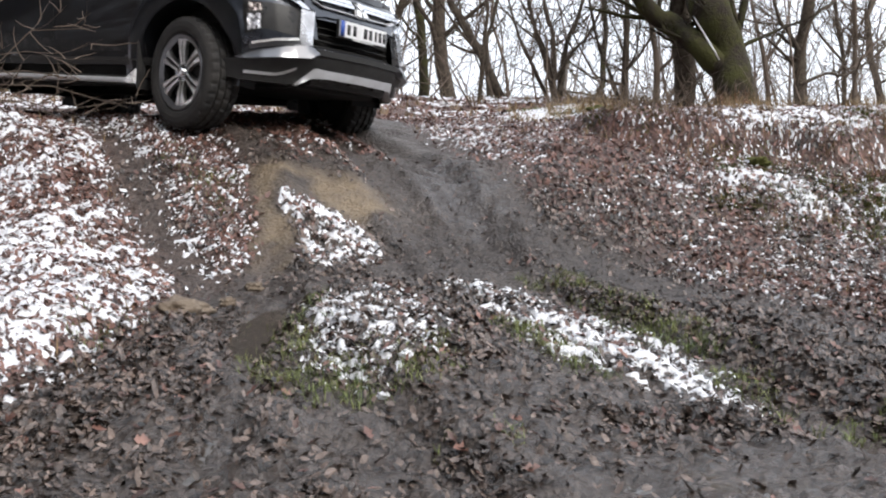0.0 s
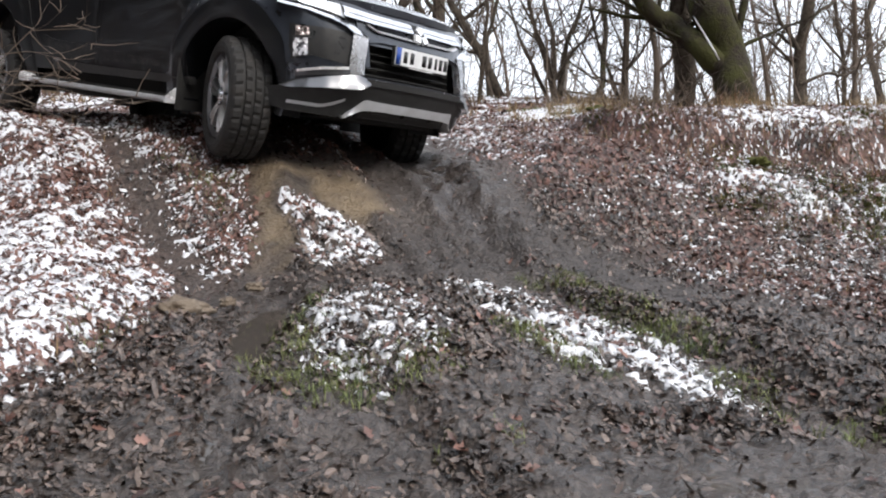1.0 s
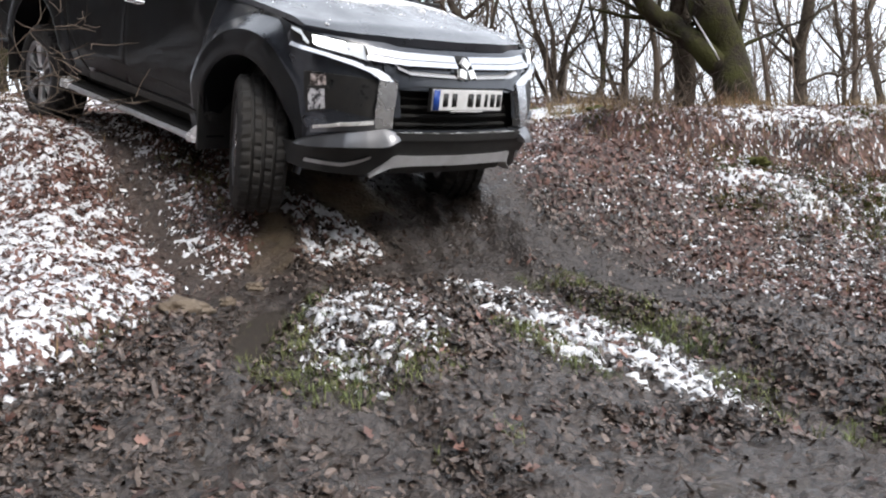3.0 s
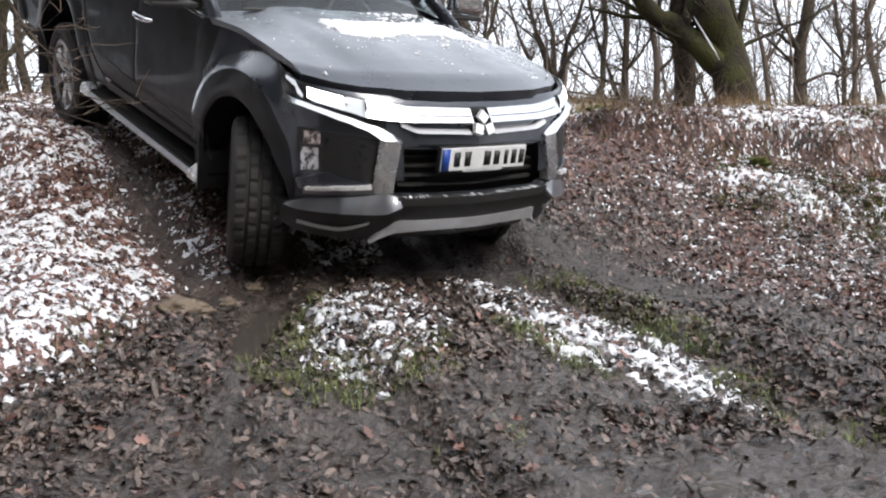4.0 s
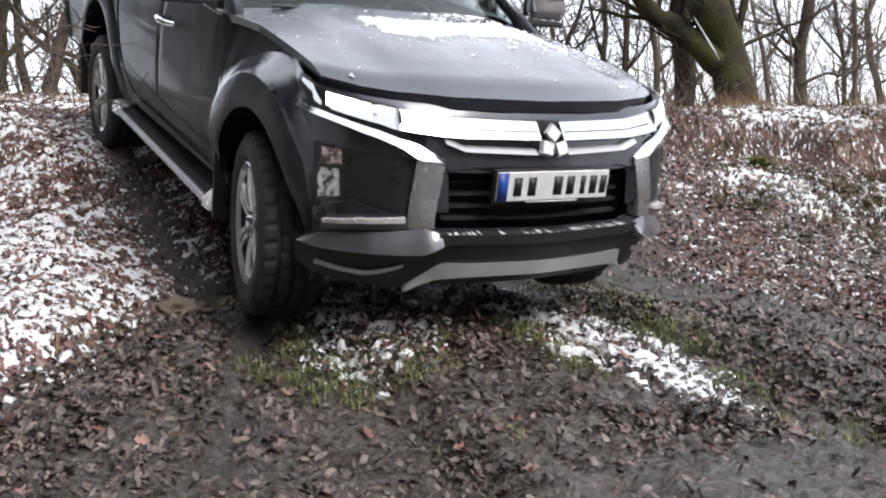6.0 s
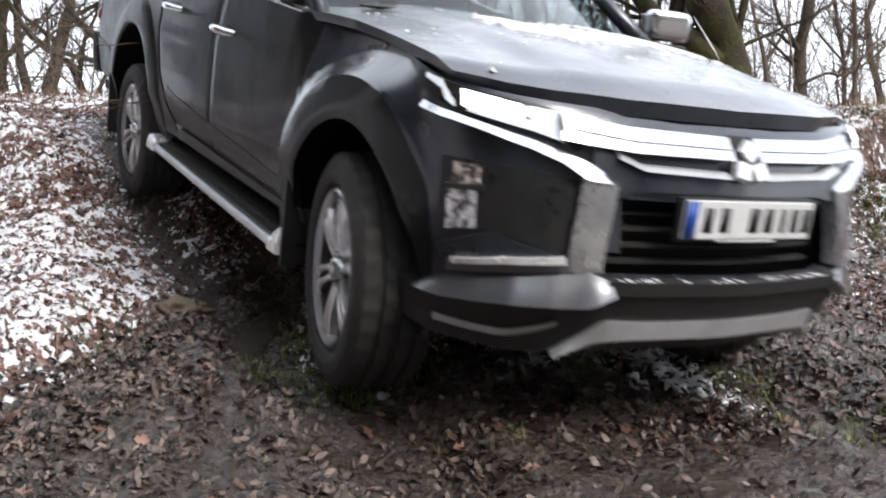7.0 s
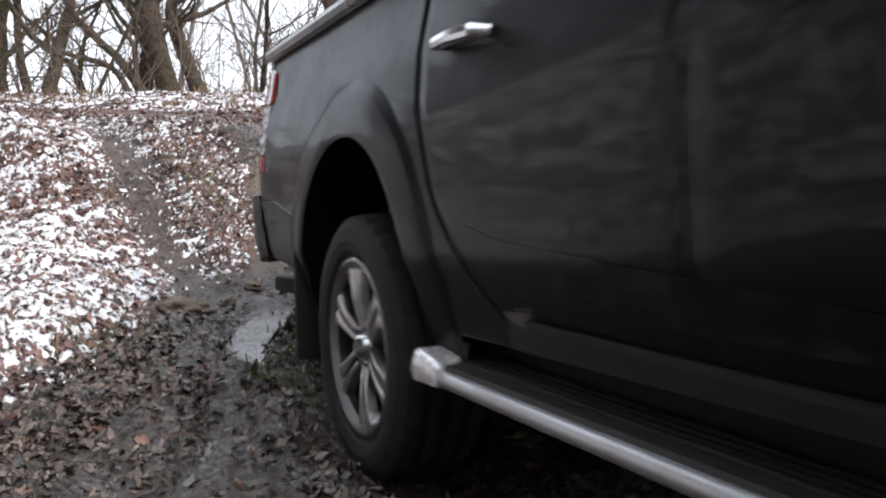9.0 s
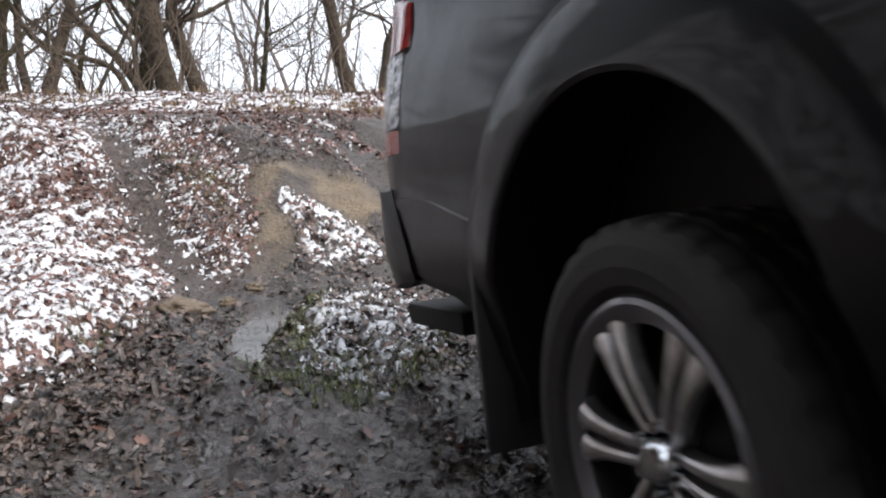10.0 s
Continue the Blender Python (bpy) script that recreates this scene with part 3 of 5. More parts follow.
def litter_on_bank(x, y):
    return step(0.08, 0.25, from_line(x, y, RUTS[0])) * np.clip(inside(x, y, BANK, 0.15) + 0.9 * inside(x, y, BETWEEN, 0.1) + 0.4 * inside(x, y, PATCH, 0.05) + 0.7 * inside(x, y, BROW, 0.2) * step(0.08, 0.22, from_line(x, y, RUTS[2])), 0, 1)


def litter_on_right(x, y):
    return np.clip(inside(x, y, RIGHT, 0.3) + 0.2 * inside(x, y, STRIP, 0.1) + 0.25 * inside(x, y, ISLAND, 0.1), 0, 1) * (1 - 0.55 * inside(x, y, HEDGE, 0.3)) * (0.4 + 0.6 * step(0.4, 0.6, fbm(x, y, 0.6))) * (1 - 0.85 * inside(x, y, KNOLL, 0.2)) * (1 - 0.65 * inside(x, y, SHADED_EARTH, 0.2)) * (1 - 0.6 * step(8.8, 9.4, y))


def litter_in_mud(x, y):
    r = np.full(np.shape(x), 1e9)
    for line in RUTS:
        r = np.minimum(r, from_line(x, y, line))
    free = step(0.05, 0.16, r) * 0.72 + 0.28
    lone = 1 - np.clip(inside(x, y, BANK, 0.1) + inside(x, y, CLAY, 0.1) + 0.8 * inside(x, y, WET, 0.05) + 0.75 * inside(x, y, PUDDLE, 0.15) + 0.65 * inside(x, y, DARK, 0.12), 0, 1)
    return free * lone * (0.25 + 0.75 * step(0.40, 0.60, fbm(x + 9, y, 0.45))) * step(7.4, 5.6, y)


def frosted(x, y):
    d = 0.9 * inside(x, y, ISLAND, 0.12) + 0.8 * inside(x, y, STRIP, 0.12) + 0.60 * inside(x, y, RIGHT, 0.3) * step(0.25, 0.55, fbm(x + 8, y + 2, 0.7, 2)) + 0.22 * inside(x, y, BANK, 0.1) + 0.6 * inside(x, y, BETWEEN, 0.1) + 0.5 * inside(x, y, PATCH, 0.06)
    return np.clip(d, 0, 1)


def build_litter():
    scatter_leaves("leaf_litter", 26000, (-4.5, -0.3, 2.5, 10), litter_on_bank, 0.041, M_LEAF, "dead brown oak leaves poking through thin snow", seed=2)
    scatter_leaves("leaf_litter", 26000, (-4.5, -0.3, 2.5, 10), litter_on_bank, 0.028, M_LEAF, "crumbs of dead leaf in thin snow", seed=22)
    scatter_leaves("leaf_litter", 22000, (-0.7, 5.5, 3.2, 10.5), litter_on_right, 0.030, M_LEAF, "crumbs of dead leaf on the wooded slope", seed=23)
    scatter_leaves("leaf_litter", 26000, (-0.7, 5.5, 3.2, 10.5), litter_on_right, 0.044, M_LEAF, "reddish brown leaf litter on the wooded slope", seed=3)
    scatter_leaves("wet_leaf_litter", 14000, (-2.6, 2.8, 1.4, 7), litter_in_mud, 0.028, M_WETLEAF, "dark crumbs of trodden leaf in mud", tilt=0.5, seed=14)
    scatter_leaves("leaf_litter", 1800, (-2.6, 2.8, 1.4, 7), litter_in_mud, 0.05, M_LEAF, "scattered brown leaves on the mud", tilt=0.35, seed=15)
    scatter_leaves("frosted_leaves", 30000, (-3.6, 4.5, 3.0, 10), frosted, 0.025, M_SNOW, "leaves and grass tips dusted white with snow", tilt=0.5, seed=17)
    scatter_leaves("leaf_litter", 9000, (-8, 7, 9.2, 15), lambda x, y: 0.8 * (1 - inside(x, y, KNOLL, 0.2)), 0.06, M_LEAF, "dead leaves heaped on the brow", tilt=0.8, seed=29)
    scatter_leaves("leaf_litter", 6000, (-9, 9, -8, 2.0), lambda x, y: 0.5 + 0 * x, 0.085, M_WETLEAF, "trodden leaves on the muddy clearing", tilt=0.3, seed=16)
    scatter_leaves("wet_leaf_litter", 34000, (-2.6, 2.8, 1.4, 7), litter_in_mud, 0.037, M_WETLEAF, "dark wet trodden leaves lying in mud", tilt=0.5, seed=4)


def blades(name, count, box, density, tall, mat, label, category, seed=1, spread=0.5, per=9, width=0.006):
    """Tufts of bent blades, joined."""
    r = np.random.RandomState(seed)
    x0, x1, y0, y1 = box
    x, y = r.uniform(x0, x1, count * 6), r.uniform(y0, y1, count * 6)
    k = r.rand(count * 6) < density(x, y)
    x, y = np.repeat(x[k][:count], per), np.repeat(y[k][:count], per)
    n = len(x)
    x, y = x + r.normal(0, 0.025, n), y + r.normal(0, 0.025, n)
    z = height(x, y) - 0.01
    a, h, lean = r.uniform(0, 2 * np.pi, n), tall * r.uniform(0.4, 1.2, n), r.uniform(0.1, 1.0, n) * spread
    wx, wy = -np.sin(a) * width, np.cos(a) * width
    ux, uy = np.cos(a), np.sin(a)
    rows = []
    for f, w in ((0, 1), (0.5, 0.8), (1, 0.1)):
        px, py, pz = x + ux * h * lean * f ** 1.6, y + uy * h * lean * f ** 1.6, z + h * (f - 0.35 * lean * f * f)
        rows += [np.stack([px - wx * w, py - wy * w, pz], -1), np.stack([px + wx * w, py + wy * w, pz], -1)]
    V = np.stack(rows, 1).reshape(-1, 3)
    quad = np.array([(0, 1, 3, 2), (2, 3, 5, 4)])
    Fc = (quad[None] + (np.arange(n) * 6)[:, None, None]).reshape(-1, 4)
    mesh = mesh_of(name, V.tolist(), Fc.tolist())
    tagged(part_mesh(name, mesh, mat, None, smooth=False), label, category, kind="stuff")


def green_density(x, y):
    d = 0
    for poly, k in GREENS:
        d = np.maximum(d, k * inside(x, y, poly, 0.08))
    return d * step(0.3, 0.6, fbm(x + 2, y + 5, 0.22))


def build_grass():
    blades("grass", 3000, (-2, 3, 2.6, 9.5), green_density, 0.055, M_GRASS, "short green winter grass beside the ruts", "grass", seed=5, spread=1.1, per=14, width=0.0022)
    blades("moss", 700, (1.0, 4.2, 5.6, 9.2), lambda x, y: 0.9 * np.maximum(inside(x, y, HEDGE, 0.3), inside(x, y, KNOLL, 0.4)) * step(0.56, 0.64, fbm(x + 1, y + 4, 0.42, 2)), 0.035, M_MOSSTIP, "yellow green moss and short grass on the bank", "moss", seed=28, spread=1.4, per=30, width=0.004)
    blades("moss", 420, (1.0, 3.4, 5.6, 7.6), lambda x, y: np.clip(sum(np.exp(-((x - a) / .17) ** 2 - ((y - b) / .12) ** 2) for a, b in ((2.22, 6.72), (1.9, 6.2), (2.12, 6.12), (2.6, 6.25), (2.85, 6.05), (1.25, 7.4), (1.55, 7.2), (2.7, 5.75), (3.0, 6.5), (1.1, 8.0))), 0, 1), 0.04, M_MOSSTIP, "green moss tufts on the low earth bank", "moss", seed=31, spread=1.4, per=34, width=0.004)
    blades("dead_stalks", 110, (1.0, 4.6, 6.4, 8.6), lambda x, y: np.exp(-((y - lip_line(x) - .12) / .2) ** 2), 0.16, M_DRYGRASS, "brown dead grass hanging over the bank's lip", "undergrowth", seed=32, spread=1.9, per=10, width=0.003)
    blades("dry_grass", 420, (-8, 9, 9.5, 17), lambda x, y: step(0.45, 0.65, fbm(x, y, 1.2)) * 0.8, 0.20, M_DRYGRASS, "pale dry grass on the brow of the slope", "grass", seed=6, spread=1.6, per=9, width=0.005)
    blades("russet_undergrowth", 30, (2.4, 4.6, 9.0, 11.2), lambda x, y: np.exp(-((x / y - 0.318) / 0.025) ** 2) * 0.9, 0.36, M_RUSSET, "russet dead bracken at the foot of the oak", "undergrowth", seed=7, spread=1.3, per=12, width=0.004)
    blades("dry_grass", 260, (0.6, 4.2, 5.8, 9.8), lambda x, y: 0.7 * np.maximum(inside(x, y, HEDGE, 0.3), inside(x, y, KNOLL, 0.4)) * step(0.42, 0.6, fbm(x, y, 0.5)), 0.16, M_DRYGRASS, "bent dry grass and stalks on the bank", "grass", seed=18, spread=1.3, per=10, width=0.003)
    blades("dry_grass", 500, (-4.5, 5.5, 3.0, 9.5), lambda x, y: 0.25 * np.maximum(inside(x, y, RIGHT, 0.3), inside(x, y, BANK, 0.2)), 0.09, M_DRYGRASS, "thin dead grass stalks among the leaves", "grass", seed=8, spread=1.2, per=5, width=0.003)


def lump(name, x, y, sx, sy, sz, mat, label, category, seed):
    bm = bmesh.new()
    bmesh.ops.create_icosphere(bm, subdivisions=4, radius=1)
    for v in bm.verts:
        n = noise.fractal(v.co * 1.6 + Vector((seed, 0, 0)), 0.8, 2.0, 5)
        v.co *= 1 + 0.42 * n
        v.co.x, v.co.y, v.co.z = v.co.x * sx, v.co.y * sy, v.co.z * sz
    ob = part(name, bm, mat, None)
    ob.location = (x, y, float(height(x, y)) + sz * 0.1)
    ob.rotation_euler = (0, 0, seed)
    return tagged(ob, label, category)


def build_lumps():
    lump("stone", -1.16, 4.15, 0.15, 0.09, 0.055, M_STONE, "flat brown field stone at the rut's edge", "stone", 1.1)
    lump("moss_cushion", 2.26, 6.74, 0.09, 0.07, 0.04, M_MOSSTIP, "yellow green moss cushion on the bank", "moss", 2.3)
    lump("moss_cushion", 1.3, 7.9, 0.13, 0.09, 0.03, M_MOSSTIP, "yellow green moss cushion on the bank", "moss", 1.7)
    for i, (x, y, s) in enumerate([(-0.27, 3.36, 0.028), (-0.13, 3.38, 0.03), (-0.2, 3.2, 0.026), (-0.75, 4.05, 0.035), (-1.02, 4.45, 0.05), (-0.95, 4.72, 0.045)]):
        white = i < 3
        lump("snow_clump" if white else "stone", x, y, s, s * 0.8, s * 0.55, M_SNOW if white else M_STONE,
             "small clump of white snow on grass" if white else "small muddy stone beside the rut", "snow" if white else "stone", i * 1.3)

# ---------------------------------------------------------------- bare winter trees


class Wood:
    """Gathers tapered tubes into one mesh."""

    def __init__(self):
        self.v, self.f = [], []

    def tube(self, pts, radii, sides):
        base = len(self.v)
        for row in tube_rows(pts, radii, sides):
            self.v += [tuple(p) for p in row]
        for i in range(len(pts) - 1):
            for k in range(sides):
                a, b = base + i * sides + k, base + i * sides + (k + 1) % sides
                self.f.append((a, b, b + sides, a + sides))

    def mesh(self, name):
        return mesh_of(name, self.v, self.f)


def limb(rng, start, way, length, r0, r1, bend=0.35, rise=0.1, n=6):
    pts, p, d = [Vector(start)], Vector(start), Vector(way).normalized()
    for i in range(n):
        d = (d + Vector((rng.gauss(0, bend), rng.gauss(0, bend), rng.gauss(0, bend * 0.6) + rise)) * 0.45).normalized()
        p = p + d * (length / n)
        pts.append(p.copy())
    return pts, [r0 + (r1 - r0) * i / n for i in range(n + 1)]


def boughs(wood, rng, start, way, length, r, level, twigs):
    sides = 6 if r > 0.06 else 4 if r > 0.02 else 3
    pts, rad = limb(rng, start, way, length, r, r * 0.35, 0.42, 0.12, 6 if level else 4)
    wood.tube(pts, rad, sides)
    if level == 0:
        return
    count = twigs if level > 1 else twigs + 1
    for k in range(count):
        i = rng.randint(1, len(pts) - 2)
        d = (pts[i + 1] - pts[i]).normalized()
        side = Vector((rng.gauss(0, 1), rng.gauss(0, 1), rng.gauss(0.15, 0.6))).normalized()
        boughs(wood, rng, pts[i], d * 0.55 + side * 0.8, length * rng.uniform(0.35, 0.62), max(rad[i] * 0.55, 0.004), level - 1, twigs)


def tree(x, y, r, lean=(0, 0), tall=10.0, seed=1, mat=None, low=0.9, count=16, level=2, twigs=3, label="bare brown oak tree in the winter wood", group="winter trees"):
    rng = random.Random(seed)
    root = new("tree")
    root.location = (x, y, float(height(x, y, True)) - 0.08)
    n = 14
    pts = [Vector((0, 0, 0))]
    ax, ay, sway = rng.uniform(0, 6), rng.uniform(0, 6), r * 0.8 + rng.uniform(.04, .16)
    for i in range(1, n + 1):
        f = i / n
        z = tall * f
        k = min(z, 3.0) + 0.25 * max(z - 3.0, 0)
        pts.append(Vector((lean[0] * k + sway * (math.sin(ax + f * 11) - math.sin(ax)) + rng.gauss(0, .03), lean[1] * k + sway * (math.sin(ay + f * 9) - math.sin(ay)), z)))
    # flared foot, then an even taper
    fine = [pts[0].lerp(pts[1], t) for t in (0, 0.12, 0.3, 0.6)] + pts[1:]
    rad = [r * 1.25, r * 1.1, r * 1.03, r] + [r * (1 - 0.8 * (i / n)) for i in range(1, n + 1)]
    wood = Wood()
    wood.tube(fine, rad, 12 if r > 0.2 else 8)
    mesh = wood.mesh("trunk")
    if r > 0.12:
        for v in mesh.vertices:
            v.co += Vector(v.normal) * (noise.noise(v.co * 3.0 + Vector((seed, 0, 0))) * 0.16 * r)
    part_mesh("trunk", mesh, mat or M_BARK, root)
    crown = Wood()
    for b in range(count):
        z = low + (tall - low) * (b / count) ** 1.3 * 0.95
        f = min(z / tall * n, n - 0.01)
        p = pts[int(f)].lerp(pts[int(f) + 1], f - int(f))
        a = rng.uniform(0, 6.28)
        boughs(crown, rng, p, (math.cos(a), math.sin(a), rng.uniform(0.3, 1.3)), rng.uniform(0.22, 0.42) * tall * (1 - 0.4 * z / tall), r * rng.uniform(0.22, 0.45) * (1 - 0.6 * z / tall), level, twigs)
    part_mesh("crown", crown.mesh("crown"), mat or M_BARK, root)
    return tagged(root, label, "tree", group)


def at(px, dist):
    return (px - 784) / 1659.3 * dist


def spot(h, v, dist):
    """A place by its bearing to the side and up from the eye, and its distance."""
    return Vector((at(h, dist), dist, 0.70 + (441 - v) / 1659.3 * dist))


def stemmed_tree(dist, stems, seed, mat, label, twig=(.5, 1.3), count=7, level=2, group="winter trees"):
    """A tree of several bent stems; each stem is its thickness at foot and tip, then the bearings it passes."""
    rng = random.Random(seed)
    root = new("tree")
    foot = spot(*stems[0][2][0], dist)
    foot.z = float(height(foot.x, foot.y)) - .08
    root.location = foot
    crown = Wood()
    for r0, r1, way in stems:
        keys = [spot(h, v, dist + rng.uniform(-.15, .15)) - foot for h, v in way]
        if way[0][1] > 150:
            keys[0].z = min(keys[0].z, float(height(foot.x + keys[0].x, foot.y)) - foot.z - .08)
        last = keys[-1] + (keys[-1] - keys[-2]).normalized() * rng.uniform(1.2, 2.6) + Vector((0, 0, 1.2))
        keys.append(last)
        pts = []
        for i, (p, q) in enumerate(zip(keys, keys[1:])):
            before, after = keys[max(i - 1, 0)], keys[min(i + 2, len(keys) - 1)]
            for k in range(4):
                f = k / 4
                pts.append(.5 * (2 * p + (q - before) * f + (2 * before - 5 * p + 4 * q - after) * f * f + (3 * p - before - 3 * q + after) * f ** 3))
        pts.append(keys[-1])
        n = len(pts) - 1
        rad = [r0 + (r1 - r0) * min(1, i / (n - 4)) if i <= n - 4 else r1 * (1 - .8 * (i - n + 4) / 4) for i in range(n + 1)]
        if way[0][1] > 150:
            rad[0] *= 1.25
        wood = Wood()
        wood.tube(pts, rad, 12 if r0 > .1 else 7)
        mesh = wood.mesh("trunk")
        for v in mesh.vertices:
            v.co += Vector(v.normal) * (noise.noise(v.co * 3.5 + Vector((seed, 0, 0))) * .2 * r0)
        part_mesh("trunk", mesh, mat, root)
        for k in range(count):
            i = rng.randint(3, n - 1)
            d = (pts[i + 1] - pts[i]).normalized()
            side = Vector((rng.choice((-1, 1)) * rng.uniform(.4, 1), rng.gauss(0, .5), rng.uniform(-.1, .7)))
            boughs(crown, rng, pts[i], d * .5 + side, rng.uniform(*twig), min(rad[i] * .45, .035), level, 3)
    part_mesh("crown", crown.mesh("crown"), mat, root)
    return tagged(root, label, "tree", group)


def build_trees():
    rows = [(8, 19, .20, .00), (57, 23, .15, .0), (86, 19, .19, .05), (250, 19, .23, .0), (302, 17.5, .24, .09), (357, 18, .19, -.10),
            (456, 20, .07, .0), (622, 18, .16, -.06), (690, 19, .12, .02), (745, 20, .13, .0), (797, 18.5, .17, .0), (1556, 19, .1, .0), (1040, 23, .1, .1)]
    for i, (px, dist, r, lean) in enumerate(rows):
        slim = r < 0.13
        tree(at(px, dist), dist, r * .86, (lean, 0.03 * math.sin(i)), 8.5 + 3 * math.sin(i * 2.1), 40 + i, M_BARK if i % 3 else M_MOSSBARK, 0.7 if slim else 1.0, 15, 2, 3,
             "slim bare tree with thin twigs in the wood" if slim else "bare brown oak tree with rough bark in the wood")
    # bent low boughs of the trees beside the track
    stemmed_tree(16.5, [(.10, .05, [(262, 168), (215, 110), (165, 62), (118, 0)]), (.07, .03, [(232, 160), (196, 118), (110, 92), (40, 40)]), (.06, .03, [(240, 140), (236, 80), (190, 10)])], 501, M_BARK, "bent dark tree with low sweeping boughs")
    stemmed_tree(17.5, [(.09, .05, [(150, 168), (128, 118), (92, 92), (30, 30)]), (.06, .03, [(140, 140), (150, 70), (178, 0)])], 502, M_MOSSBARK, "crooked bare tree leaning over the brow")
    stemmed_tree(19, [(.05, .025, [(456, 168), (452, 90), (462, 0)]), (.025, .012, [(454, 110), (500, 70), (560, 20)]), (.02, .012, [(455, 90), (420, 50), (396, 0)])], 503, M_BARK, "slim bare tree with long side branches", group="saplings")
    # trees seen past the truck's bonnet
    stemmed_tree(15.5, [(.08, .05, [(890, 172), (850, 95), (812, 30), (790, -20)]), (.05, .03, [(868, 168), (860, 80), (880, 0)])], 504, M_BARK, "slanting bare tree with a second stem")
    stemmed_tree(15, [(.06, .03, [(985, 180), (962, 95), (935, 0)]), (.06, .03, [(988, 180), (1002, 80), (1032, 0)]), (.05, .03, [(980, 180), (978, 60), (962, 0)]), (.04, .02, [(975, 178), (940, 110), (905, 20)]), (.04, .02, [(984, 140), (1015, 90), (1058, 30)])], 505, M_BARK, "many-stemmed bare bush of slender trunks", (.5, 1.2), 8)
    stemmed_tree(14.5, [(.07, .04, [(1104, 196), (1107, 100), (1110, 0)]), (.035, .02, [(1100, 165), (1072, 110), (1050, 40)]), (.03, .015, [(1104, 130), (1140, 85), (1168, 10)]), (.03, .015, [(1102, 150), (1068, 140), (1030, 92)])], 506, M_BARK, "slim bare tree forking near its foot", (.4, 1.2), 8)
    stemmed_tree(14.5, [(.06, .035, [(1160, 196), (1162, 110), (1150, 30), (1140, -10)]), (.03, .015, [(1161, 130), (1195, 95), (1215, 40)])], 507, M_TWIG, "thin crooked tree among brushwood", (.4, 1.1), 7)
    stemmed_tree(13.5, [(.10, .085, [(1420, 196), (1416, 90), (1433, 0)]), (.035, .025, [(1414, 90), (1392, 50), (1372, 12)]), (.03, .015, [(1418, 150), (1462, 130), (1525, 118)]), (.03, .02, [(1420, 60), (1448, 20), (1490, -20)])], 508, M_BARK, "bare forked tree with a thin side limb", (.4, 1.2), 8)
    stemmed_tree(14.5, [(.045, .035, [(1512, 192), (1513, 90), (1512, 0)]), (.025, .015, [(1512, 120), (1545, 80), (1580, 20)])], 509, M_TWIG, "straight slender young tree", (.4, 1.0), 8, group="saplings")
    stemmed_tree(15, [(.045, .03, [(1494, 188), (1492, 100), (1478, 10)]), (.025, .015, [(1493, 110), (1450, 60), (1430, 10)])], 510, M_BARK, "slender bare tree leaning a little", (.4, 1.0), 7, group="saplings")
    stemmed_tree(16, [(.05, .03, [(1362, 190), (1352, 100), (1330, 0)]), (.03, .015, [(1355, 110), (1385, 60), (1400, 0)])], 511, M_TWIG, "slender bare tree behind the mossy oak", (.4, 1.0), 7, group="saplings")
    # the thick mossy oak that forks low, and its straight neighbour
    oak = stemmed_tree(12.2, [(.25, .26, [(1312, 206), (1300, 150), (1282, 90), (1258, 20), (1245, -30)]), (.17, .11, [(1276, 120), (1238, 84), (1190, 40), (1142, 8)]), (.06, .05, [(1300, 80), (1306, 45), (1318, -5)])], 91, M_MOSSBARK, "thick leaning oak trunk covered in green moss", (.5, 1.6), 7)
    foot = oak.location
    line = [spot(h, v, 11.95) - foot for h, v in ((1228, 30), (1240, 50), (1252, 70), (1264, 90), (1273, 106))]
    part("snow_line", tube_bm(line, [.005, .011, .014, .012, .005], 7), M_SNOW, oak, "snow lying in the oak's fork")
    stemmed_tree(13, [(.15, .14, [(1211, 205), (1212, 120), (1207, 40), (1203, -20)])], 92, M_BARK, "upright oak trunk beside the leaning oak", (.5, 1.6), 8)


def build_saplings():
    rng = random.Random(77)
    for i in range(18):
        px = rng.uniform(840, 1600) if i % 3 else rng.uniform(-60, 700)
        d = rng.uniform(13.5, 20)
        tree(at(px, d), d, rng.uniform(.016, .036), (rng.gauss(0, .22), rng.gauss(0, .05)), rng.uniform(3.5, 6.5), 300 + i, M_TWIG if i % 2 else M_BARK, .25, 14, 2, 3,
             "thin bare sapling with fine twigs", group="saplings")


